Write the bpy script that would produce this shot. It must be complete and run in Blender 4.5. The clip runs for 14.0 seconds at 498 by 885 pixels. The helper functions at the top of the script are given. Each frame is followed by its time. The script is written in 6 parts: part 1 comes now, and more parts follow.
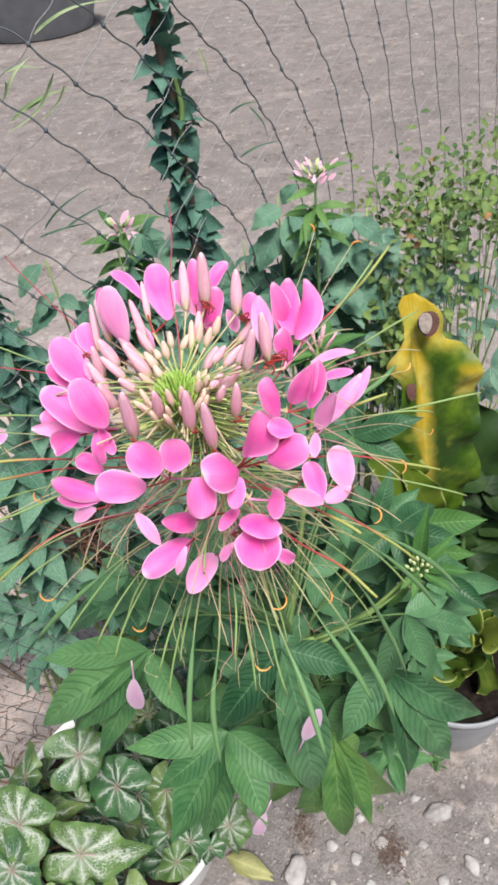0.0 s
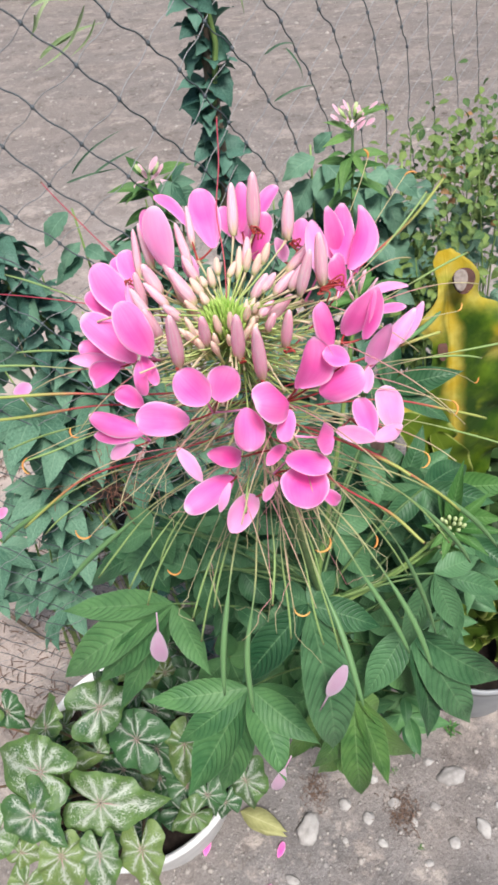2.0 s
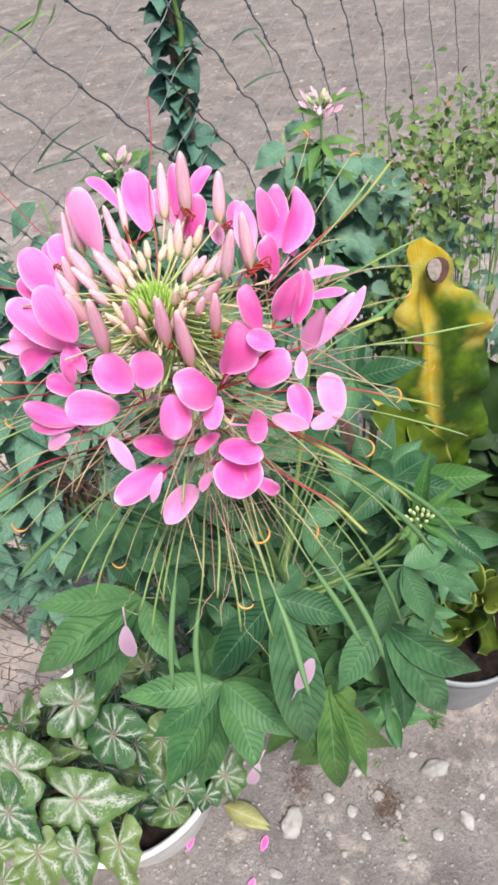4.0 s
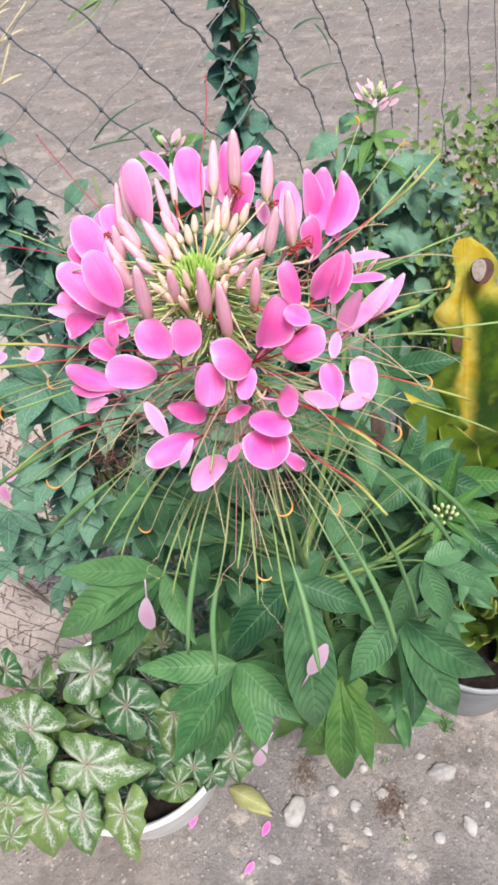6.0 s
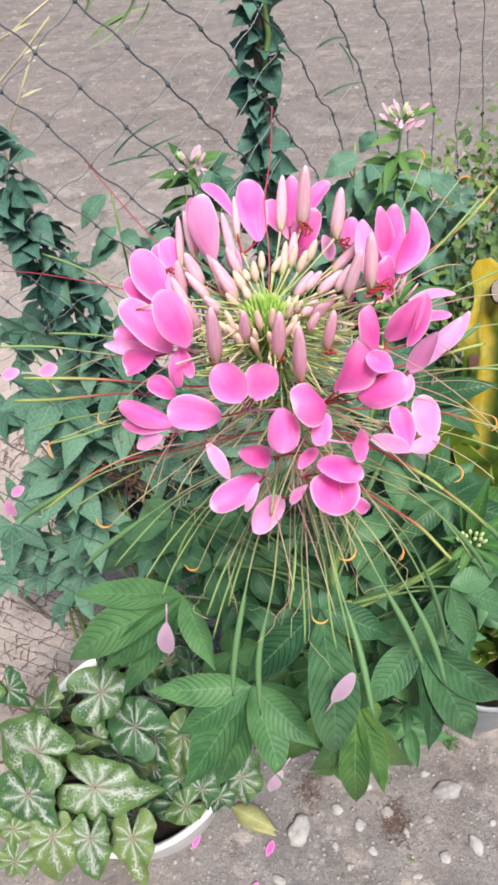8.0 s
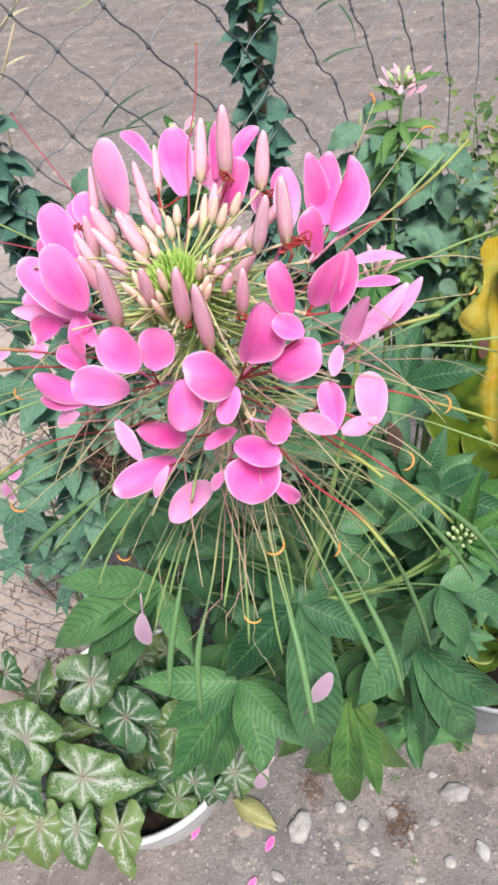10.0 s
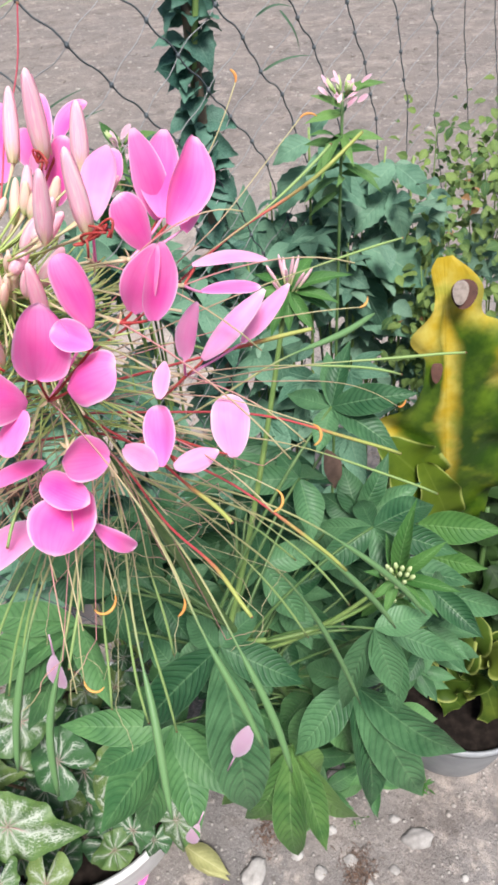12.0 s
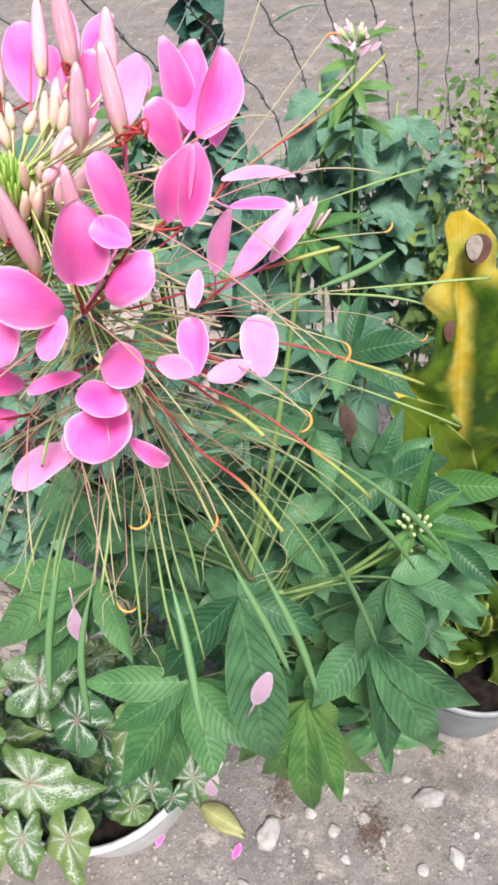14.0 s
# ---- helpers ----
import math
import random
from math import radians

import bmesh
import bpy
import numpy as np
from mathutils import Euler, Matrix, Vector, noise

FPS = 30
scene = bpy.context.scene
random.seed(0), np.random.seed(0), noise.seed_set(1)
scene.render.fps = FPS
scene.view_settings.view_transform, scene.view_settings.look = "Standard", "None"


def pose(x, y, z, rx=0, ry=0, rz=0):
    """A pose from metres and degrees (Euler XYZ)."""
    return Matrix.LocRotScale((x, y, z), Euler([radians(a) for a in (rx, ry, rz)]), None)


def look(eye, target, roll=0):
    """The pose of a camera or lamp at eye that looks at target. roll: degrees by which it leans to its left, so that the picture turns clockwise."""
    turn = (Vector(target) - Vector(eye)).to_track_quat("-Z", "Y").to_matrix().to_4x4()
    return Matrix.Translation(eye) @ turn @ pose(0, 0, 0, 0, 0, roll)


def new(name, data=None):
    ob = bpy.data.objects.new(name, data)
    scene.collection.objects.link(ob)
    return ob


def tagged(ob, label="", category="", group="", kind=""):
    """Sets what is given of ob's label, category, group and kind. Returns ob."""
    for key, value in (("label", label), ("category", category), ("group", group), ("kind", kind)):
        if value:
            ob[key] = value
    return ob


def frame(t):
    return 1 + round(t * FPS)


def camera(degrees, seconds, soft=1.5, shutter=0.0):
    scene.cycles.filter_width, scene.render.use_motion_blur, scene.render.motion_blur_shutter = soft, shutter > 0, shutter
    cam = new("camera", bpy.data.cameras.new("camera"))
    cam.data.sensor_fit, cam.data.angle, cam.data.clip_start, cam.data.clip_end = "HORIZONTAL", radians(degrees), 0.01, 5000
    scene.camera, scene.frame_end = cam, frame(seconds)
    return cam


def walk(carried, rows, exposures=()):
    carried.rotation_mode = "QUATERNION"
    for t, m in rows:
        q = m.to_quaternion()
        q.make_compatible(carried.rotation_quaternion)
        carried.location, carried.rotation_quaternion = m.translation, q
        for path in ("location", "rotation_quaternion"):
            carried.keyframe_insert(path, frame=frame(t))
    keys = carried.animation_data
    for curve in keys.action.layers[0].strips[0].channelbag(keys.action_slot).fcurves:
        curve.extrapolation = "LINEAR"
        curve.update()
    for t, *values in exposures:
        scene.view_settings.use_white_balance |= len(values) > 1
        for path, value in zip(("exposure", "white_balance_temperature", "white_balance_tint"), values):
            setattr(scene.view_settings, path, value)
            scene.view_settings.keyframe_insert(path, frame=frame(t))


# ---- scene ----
cam = camera(40.6, 14.0, 3.1)
METRES, EYE, TILT, LEAN, TURN = 0.42, 1.545, -42.0, 6.0, 0.0
ROWS = [
    (0.0, 0.0, 0.0, 0.0, -0.0, -0.0, -0.0),
    (0.5, -0.0251, 0.0577, -0.0492, 2.94, -1.23, -3.12),
    (1.0, -0.0528, 0.0325, -0.0632, 2.34, -2.42, -2.06),
    (1.5, -0.0483, 0.0151, -0.047, 1.84, -1.99, -0.88),
    (2.0, -0.0376, 0.033, -0.0424, 1.24, -2.54, -1.18),
    (2.5, -0.028, 0.051, -0.0412, 1.1, -2.89, -0.99),
    (3.0, -0.0317, 0.0499, -0.0388, -0.78, -2.5, 0.14),
    (3.2, -0.0242, 0.0527, -0.0392, -0.69, -2.57, 0.08),
    (5.3, 0.0936, 0.0365, -0.0682, 3.89, -3.61, -3.61),
    (5.5, 0.0776, 0.0307, -0.0682, 3.74, -3.66, -4.2),
    (6.0, 0.0364, 0.0287, -0.0715, 3.75, -3.65, -4.92),
    (6.5, -0.0291, 0.0309, -0.0532, 4.12, -3.47, -6.02),
    (7.0, -0.0657, 0.0367, -0.0295, 3.77, -3.18, -6.67),
    (7.2, -0.0719, 0.0375, -0.0240, 3.43, -3.07, -6.90),
    (9.3, -0.0188, 0.0784, -0.0704, 1.47, -3.12, -2.33),
    (9.5, -0.0144, 0.0714, -0.0642, 1.09, -1.38, -4.2),
    (10.0, 0.0625, 0.1414, -0.0421, 5.71, -4.24, -6.31),
    (10.5, 0.0991, 0.193, -0.0292, 6.71, -5.94, -8.15),
    (11.0, 0.1432, 0.2207, -0.0202, 5.96, -4.98, -7.65),
    (11.5, 0.1703, 0.2496, -0.0173, 5.61, -2.87, -7.53),
    (12.0, 0.19, 0.2734, -0.0221, 4.76, -2.24, -7.15),
    (12.5, 0.1901, 0.2676, -0.049, 4.96, -3.01, -7.03),
    (13.0, 0.201, 0.2756, -0.058, 4.98, -3.39, -6.64),
    (13.5, 0.2168, 0.2744, -0.0758, 4.42, -3.69, -6.06),
    (14.0, 0.1757, 0.2628, -0.0798, 5.22, -4.05, -6.52),
]
walk(cam, [(t, pose(0, 0, EYE, TILT, LEAN, TURN) @ pose(METRES * x, METRES * y, METRES * z, 90 + pitch, roll, yaw)) for t, x, y, z, yaw, pitch, roll in ROWS],
     [(0.0, 0.87), (3.0, 0.92), (6.0, 1.0), (7.0, 0.96), (9.5, 0.88), (10.5, 0.90), (11.5, 1.0), (13.0, 1.05), (14.0, 1.12)])

# ---- daylight: bright haze, wide soft sun ----
SUN_ELEVATION, SUN_TURN = 62.0, 158.0
world = bpy.data.worlds.new("sky")
scene.world = world
world.use_nodes = True
wn, wl = world.node_tree.nodes, world.node_tree.links
sky = wn.new("ShaderNodeTexSky")
sky.sky_type, sky.sun_disc = "NISHITA", False
sky.sun_elevation, sky.sun_rotation = radians(SUN_ELEVATION), radians(SUN_TURN)
sky.air_density, sky.dust_density = 1.0, 3.0
wl.new(sky.outputs[0], wn["Background"].inputs[0])
wn["Background"].inputs[1].default_value = 0.066
sun = new("sun", bpy.data.lights.new("sun", "SUN"))
sun.data.energy, sun.data.angle, sun.data.color = 3.15, radians(20), (1.0, 0.975, 0.955)
sun.matrix_world = look((0, 0, 5), (-math.sin(radians(SUN_TURN)) * math.cos(radians(SUN_ELEVATION)), -math.cos(radians(SUN_TURN)) * math.cos(radians(SUN_ELEVATION)), 5 - math.sin(radians(SUN_ELEVATION))))


# ---- materials ----
class Nodes:
    """A small wrapper to write node materials in a few lines."""

    def __init__(self, name):
        self.mat = bpy.data.materials.new(name)
        self.mat.use_nodes = True
        self.tree = self.mat.node_tree
        self.bsdf = self.tree.nodes["Principled BSDF"]

    def node(self, kind, **values):
        n = self.tree.nodes.new(kind)
        for k, v in values.items():
            if k == "operation":
                n.operation = v
            elif k == "data_type":
                n.data_type = v
            elif k == "feature":
                n.feature = v
            elif k == "blend_type":
                n.blend_type = v
        return n

    def link(self, a, b):
        self.tree.links.new(a, b)

    def math(self, op, a, b=0.0, c=0.0, clamp=False):
        n = self.node("ShaderNodeMath", operation=op)
        n.use_clamp = clamp
        for i, v in enumerate((a, b, c)):
            if isinstance(v, (int, float)):
                n.inputs[i].default_value = v
            else:
                self.link(v, n.inputs[i])
        return n.outputs[0]

    def step(self, value, low, high):
        n = self.node("ShaderNodeMapRange")
        n.interpolation_type = "SMOOTHSTEP"
        self.link(value, n.inputs[0])
        n.inputs[1].default_value, n.inputs[2].default_value = low, high
        return n.outputs[0]

    def mix(self, f, a, b):
        n = self.node("ShaderNodeMix", data_type="RGBA")
        for i, v in ((0, f), (6, a), (7, b)):
            if isinstance(v, (int, float)):
                n.inputs[i].default_value = v
            elif isinstance(v, tuple):
                n.inputs[i].default_value = (*v, 1)
            else:
                self.link(v, n.inputs[i])
        return n.outputs[2]

    def noise(self, scale, detail=4, vector=None, rough=0.55):
        n = self.node("ShaderNodeTexNoise")
        n.inputs["Scale"].default_value, n.inputs["Detail"].default_value, n.inputs["Roughness"].default_value = scale, detail, rough
        self.link(vector if vector else self.coord("Object"), n.inputs["Vector"])
        return n.outputs[0]

    def coord(self, which):
        return self.node("ShaderNodeTexCoord").outputs[which]

    def uv(self):
        n = self.node("ShaderNodeSeparateXYZ")
        self.link(self.coord("UV"), n.inputs[0])
        return n.outputs[0], n.outputs[1]

    def random(self):
        return self.node("ShaderNodeObjectInfo").outputs["Random"]

    def bump(self, height, strength, distance=0.002):
        n = self.node("ShaderNodeBump")
        n.inputs["Strength"].default_value, n.inputs["Distance"].default_value = strength, distance
        self.link(height, n.inputs["Height"])
        self.link(n.outputs[0], self.bsdf.inputs["Normal"])

    def done(self, color, rough=0.6, translucent=0.0, glow_color=None, spec=0.4, metal=0.0):
        b = self.bsdf
        if isinstance(color, tuple):
            b.inputs["Base Color"].default_value = (*color, 1)
        else:
            self.link(color, b.inputs["Base Color"])
        b.inputs["Roughness"].default_value, b.inputs["Specular IOR Level"].default_value, b.inputs["Metallic"].default_value = rough, spec, metal
        if translucent:
            t = self.node("ShaderNodeBsdfTranslucent")
            if isinstance(color, tuple):
                t.inputs[0].default_value = (*color, 1)
            else:
                self.link(color, t.inputs[0])
            m = self.node("ShaderNodeMixShader")
            m.inputs[0].default_value = translucent
            self.link(b.outputs[0], m.inputs[1])
            self.link(t.outputs[0], m.inputs[2])
            self.link(m.outputs[0], self.tree.nodes["Material Output"].inputs[0])
        return self.mat


def petal_material(name, deep, mid, edge):
    m = Nodes(name)
    u, v = m.uv()
    across = m.math("ABSOLUTE", m.math("SUBTRACT", u, 0.5))
    n = m.noise(45, 3)
    body = m.mix(m.step(m.math("ADD", v, m.math("MULTIPLY", n, 0.25)), 0.05, 1.0), mid, deep)
    body = m.mix(m.math("MULTIPLY", m.random(), 0.30), body, edge)
    glow = m.step(m.math("MAXIMUM", across, m.math("SUBTRACT", m.math("MULTIPLY", v, 0.6), 0.105)), 0.12, 0.5)
    body = m.mix(m.math("MULTIPLY", glow, 0.5), body, edge)
    rim = m.step(m.math("MAXIMUM", across, m.math("SUBTRACT", m.math("MULTIPLY", v, 0.6), 0.105)), 0.435, 0.497)
    rim = m.math("MULTIPLY", rim, m.step(m.noise(60, 2), 0.2, 0.6))
    body = m.mix(m.math("MULTIPLY", rim, 0.85), body, (0.95, 0.74, 0.87))
    soft = m.math("MULTIPLY", m.step(m.noise(70, 3), 0.4, 0.75), 0.22)
    body = m.mix(soft, body, edge)
    fibre = m.node("ShaderNodeCombineXYZ")
    m.link(m.math("MULTIPLY", u, 22.0), fibre.inputs[0])
    m.link(m.math("MULTIPLY", v, 1.5), fibre.inputs[1])
    m.link(m.math("MULTIPLY", m.random(), 50.0), fibre.inputs[2])
    body = m.mix(m.math("MULTIPLY", m.step(m.noise(1.0, 3, fibre.outputs[0], 0.6), 0.42, 0.7), 0.20), body, deep)
    body = m.mix(m.math("MULTIPLY", m.math("SUBTRACT", 1.0, m.step(v, 0.0, 0.30)), 0.25), body, edge)
    veins = m.math("SINE", m.math("ADD", m.math("MULTIPLY", u, 70), m.math("MULTIPLY", n, 4)))
    m.bump(m.math("ADD", veins, m.math("MULTIPLY", n, 3)), 0.06, 0.0005)
    return m.done(body, 0.5, 0.36, spec=0.25)


def leaf_material(name, dark, light, vein, rough=0.52, pairs=14.0, translucent=0.12, relief=1.0):
    m = Nodes(name)
    u, v = m.uv()
    across = m.math("ABSOLUTE", m.math("SUBTRACT", u, 0.5))
    n = m.noise(28, 4)
    fine = m.noise(240, 3)
    bend = m.math("ADD", m.math("MULTIPLY", across, 2.6), m.math("MULTIPLY", m.math("MULTIPLY", across, across), 4.0))
    wander = m.math("MULTIPLY", m.math("SUBTRACT", m.noise(110, 3), 0.5), 0.25)
    ribs = m.math("SINE", m.math("MULTIPLY", m.math("ADD", wander, m.math("SUBTRACT", m.math("MULTIPLY", v, pairs), bend)), 6.2832))
    lines = m.step(ribs, 0.2, 1.0)
    grooves = m.step(m.math("MULTIPLY", ribs, -1.0), 0.72, 1.0)
    base = m.mix(m.step(m.math("ADD", n, m.math("MULTIPLY", m.random(), 0.5)), 0.35, 1.05), dark, light)
    base = m.mix(m.math("MULTIPLY", lines, 0.07 * relief), base, vein)
    base = m.mix(m.math("MULTIPLY", grooves, 0.26 * relief), base, tuple(0.6 * q for q in dark))
    mid = m.math("SUBTRACT", 1.0, m.step(across, 0.008, 0.03))
    base = m.mix(m.math("MULTIPLY", mid, 0.5), base, vein)
    rim = m.step(across, 0.47, 0.5)
    base = m.mix(m.math("MULTIPLY", rim, 0.4), base, vein)
    base = m.mix(m.math("MULTIPLY", m.step(fine, 0.45, 0.7), 0.18), base, dark)
    m.bump(m.math("SUBTRACT", m.math("MULTIPLY", fine, 0.6), m.math("MULTIPLY", m.step(m.math("MULTIPLY", ribs, -1.0), 0.1, 1.0), 1.6)), 0.10 + 0.27 * relief, 0.0014)
    return m.done(base, rough, translucent, spec=0.22)


def plain_material(name, a, b, scale=60, rough=0.6, bump=0.2, translucent=0.0, spec=0.4, metal=0.0):
    m = Nodes(name)
    n = m.noise(scale, 5)
    c = m.mix(m.step(m.math("ADD", n, m.math("MULTIPLY", m.random(), 0.3)), 0.35, 0.95), a, b)
    if bump:
        m.bump(m.noise(scale * 3, 4), bump, 0.001)
    return m.done(c, rough, translucent, spec=spec, metal=metal)


def along_material(name, first, last, start, end, rough=0.5, translucent=0.1):
    """Colour that changes along a stalk from its foot to its end."""
    m = Nodes(name)
    u, v = m.uv()
    n = m.noise(120, 3)
    c = m.mix(m.step(m.math("ADD", v, m.math("MULTIPLY", m.math("SUBTRACT", n, 0.5), 0.2)), start, end), first, last)
    m.bump(n, 0.2, 0.0005)
    return m.done(c, rough, translucent)


def bud_material(name, foot, body, streak, start, end):
    """Folded petals of a bud: streaks along it, paler and greener at its foot."""
    m = Nodes(name)
    u, v = m.uv()
    at = m.node("ShaderNodeCombineXYZ")
    m.link(m.math("MULTIPLY", u, 9.0), at.inputs[0])
    m.link(m.math("MULTIPLY", v, 1.6), at.inputs[1])
    m.link(m.math("MULTIPLY", m.random(), 50.0), at.inputs[2])
    lines = m.noise(1.3, 4, at.outputs[0], 0.6)
    c = m.mix(m.step(lines, 0.38, 0.66), body, streak)
    c = m.mix(m.math("MULTIPLY", m.step(m.noise(260, 3), 0.5, 0.75), 0.25), c, streak)
    c = m.mix(m.step(m.math("ADD", v, m.math("MULTIPLY", m.math("SUBTRACT", lines, 0.5), 0.3)), start, end), foot, c)
    m.bump(lines, 0.22, 0.001)
    return m.done(c, 0.6, 0.38, spec=0.25)


def soil_material():
    m = Nodes("dry_soil")
    big, mid, fine = m.noise(1.3, 5), m.noise(11, 10, rough=0.72), m.noise(190, 6, rough=0.75)
    vor = m.node("ShaderNodeTexVoronoi")
    vor.inputs["Scale"].default_value = 75
    m.link(m.coord("Object"), vor.inputs["Vector"])
    c = m.mix(m.step(mid, 0.3, 0.75), (0.14, 0.129, 0.125), (0.37, 0.345, 0.335))
    c = m.mix(m.math("MULTIPLY", m.step(big, 0.40, 0.62), 0.45), c, (0.46, 0.385, 0.335))
    c = m.mix(m.math("MULTIPLY", m.step(m.noise(2.6, 7, rough=0.7), 0.50, 0.66), 0.5), c, (0.135, 0.114, 0.105))
    c = m.mix(m.math("MULTIPLY", m.step(m.noise(22, 7, rough=0.75), 0.50, 0.66), 0.62), c, (0.11, 0.092, 0.083))
    c = m.mix(m.math("MULTIPLY", m.step(fine, 0.47, 0.64), 0.6), c, (0.14, 0.125, 0.118))
    c = m.mix(m.math("MULTIPLY", m.step(m.noise(330, 4, rough=0.7), 0.56, 0.68), 0.5), c, (0.60, 0.57, 0.545))
    c = m.mix(m.math("MULTIPLY", m.step(m.noise(1.9, 3), 0.50, 0.64), 0.45), c, (0.14, 0.117, 0.107))
    c = m.mix(m.math("MULTIPLY", m.step(m.noise(2.7, 3), 0.51, 0.65), 0.24), c, (0.53, 0.46, 0.41))
    place = m.node("ShaderNodeSeparateXYZ")
    m.link(m.coord("Object"), place.inputs[0])
    bed = m.step(m.math("ADD", place.outputs[1], m.math("MULTIPLY", m.math("SUBTRACT", big, 0.5), 1.5)), 0.7, 2.4)
    c = m.mix(m.math("MULTIPLY", bed, 0.40), c, (0.43, 0.36, 0.32))
    c = m.mix(m.math("MULTIPLY", m.step(m.noise(9, 6, rough=0.78), 0.53, 0.66), 0.7), c, (0.55, 0.475, 0.425))
    c = m.mix(m.math("MULTIPLY", m.step(m.noise(5.5, 8, rough=0.75), 0.52, 0.62), 0.55), c, (0.15, 0.126, 0.114))
    c = m.mix(m.math("MULTIPLY", m.step(m.noise(3.7, 8, rough=0.75), 0.52, 0.64), 0.55), c, (0.58, 0.49, 0.43))
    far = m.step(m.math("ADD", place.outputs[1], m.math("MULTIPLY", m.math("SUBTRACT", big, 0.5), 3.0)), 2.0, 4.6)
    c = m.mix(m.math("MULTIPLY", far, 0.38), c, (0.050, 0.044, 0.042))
    stray = m.math("MULTIPLY", m.math("SUBTRACT", m.noise(2.2, 4), 0.5), 1.6)
    left = m.math("SUBTRACT", stray, place.outputs[0])
    deep = m.math("ADD", stray, place.outputs[1])
    sandy = m.math("MULTIPLY", m.math("MULTIPLY", m.step(left, 0.2, 0.6), m.math("SUBTRACT", 1.0, m.step(left, 1.2, 2.2))), m.math("MULTIPLY", m.step(deep, 0.5, 0.9), m.math("SUBTRACT", 1.0, m.step(deep, 1.5, 2.6))))
    c = m.mix(m.math("MULTIPLY", sandy, 0.7), c, (0.58, 0.47, 0.41))
    chips = m.math("SUBTRACT", 1.0, m.step(vor.outputs["Distance"], 0.12, 0.3))
    cell = m.node("ShaderNodeSeparateColor")
    m.link(vor.outputs["Color"], cell.inputs[0])
    chips = m.math("MULTIPLY", chips, m.step(cell.outputs[0], 0.62, 0.7))
    c = m.mix(m.math("MULTIPLY", chips, 0.7), c, (0.55, 0.51, 0.47))
    h = m.math("ADD", m.math("MULTIPLY", mid, 0.5), m.math("ADD", fine, chips))
    h = m.math("ADD", h, m.math("MULTIPLY", m.noise(34, 7, rough=0.7), 3.0))
    m.bump(h, 0.85, 0.006)
    return m.done(c, 0.95, spec=0.15)


def caladium_material(name, dark, light, white, narrow):
    """A heart-shaped leaf: pale along its veins and round its middle, flecked with green, green at the rim."""
    m = Nodes(name)
    u, v = m.uv()
    n, fine = m.noise(45, 4), m.noise(260, 3)
    spoke = m.math("ABSOLUTE", m.math("SINE", m.math("ADD", m.math("MULTIPLY", u, 28.27), m.math("MULTIPLY", m.math("SUBTRACT", n, 0.5), 3.4))))
    at = m.node("ShaderNodeCombineXYZ")
    m.link(m.math("MULTIPLY", u, 66.0), at.inputs[0])
    m.link(m.math("MULTIPLY", v, 15.0), at.inputs[1])
    m.link(m.math("MULTIPLY", m.random(), 40.0), at.inputs[2])
    fleck = m.noise(1.3, 4, at.outputs[0], 0.6)
    reach = m.math("ADD", white, m.math("MULTIPLY", m.math("SUBTRACT", m.random(), 0.5), 0.25))
    reach = m.math("SUBTRACT", reach, m.math("MULTIPLY", v, 0.62))
    reach = m.math("SUBTRACT", reach, m.math("MULTIPLY", spoke, narrow))
    reach = m.math("ADD", reach, m.math("MULTIPLY", m.math("SUBTRACT", fleck, 0.50), 3.2))
    pale = m.step(reach, -0.10, 0.12)
    inside = m.math("SUBTRACT", 1.0, m.step(m.math("ADD", v, m.math("MULTIPLY", m.math("SUBTRACT", n, 0.5), 0.3)), 0.74, 0.95))
    pale = m.math("MULTIPLY", pale, inside)
    speck = m.noise(3.2, 3, at.outputs[0], 0.6)
    pale = m.math("MULTIPLY", pale, m.math("SUBTRACT", 1.0, m.math("MULTIPLY", m.step(m.math("ADD", speck, m.math("MULTIPLY", spoke, 0.10)), 0.50, 0.60), 0.85)))
    vein = m.math("SUBTRACT", 1.0, m.step(m.math("MULTIPLY", spoke, m.math("ADD", v, 0.12)), 0.03, 0.17))
    vein = m.math("MULTIPLY", vein, m.math("SUBTRACT", 1.0, m.step(v, 0.70, 0.97)))
    branch = m.math("ABSOLUTE", m.math("SINE", m.math("ADD", m.math("MULTIPLY", v, 17.0), m.math("ADD", m.math("MULTIPLY", spoke, -6.0), m.math("MULTIPLY", n, 4.0)))))
    branch = m.math("MULTIPLY", m.math("SUBTRACT", 1.0, m.step(branch, 0.10, 0.42)), m.math("MULTIPLY", m.math("SUBTRACT", 1.0, m.step(m.math("ADD", spoke, m.math("MULTIPLY", v, 0.35)), 0.65, 1.15)), inside))
    mask = m.math("MAXIMUM", pale, m.math("MAXIMUM", vein, m.math("MULTIPLY", branch, 0.85)))
    green = m.mix(m.step(m.math("ADD", n, m.math("MULTIPLY", m.random(), 0.5)), 0.35, 1.0), dark, light)
    green = m.mix(m.math("MULTIPLY", m.step(v, 0.65, 1.0), 0.35), green, light)
    green = m.mix(m.math("MULTIPLY", m.step(fine, 0.45, 0.7), 0.25), green, dark)
    green = m.mix(m.math("MULTIPLY", m.step(speck, 0.50, 0.60), 0.45), green, dark)
    c = m.mix(m.math("MULTIPLY", mask, 0.86), green, (0.54, 0.58, 0.50))
    eye = m.math("SUBTRACT", 1.0, m.step(m.math("ADD", v, m.math("MULTIPLY", spoke, 0.34)), 0.08, 0.36))
    c = m.mix(m.math("MULTIPLY", eye, 0.75), c, (0.36, 0.05, 0.09))
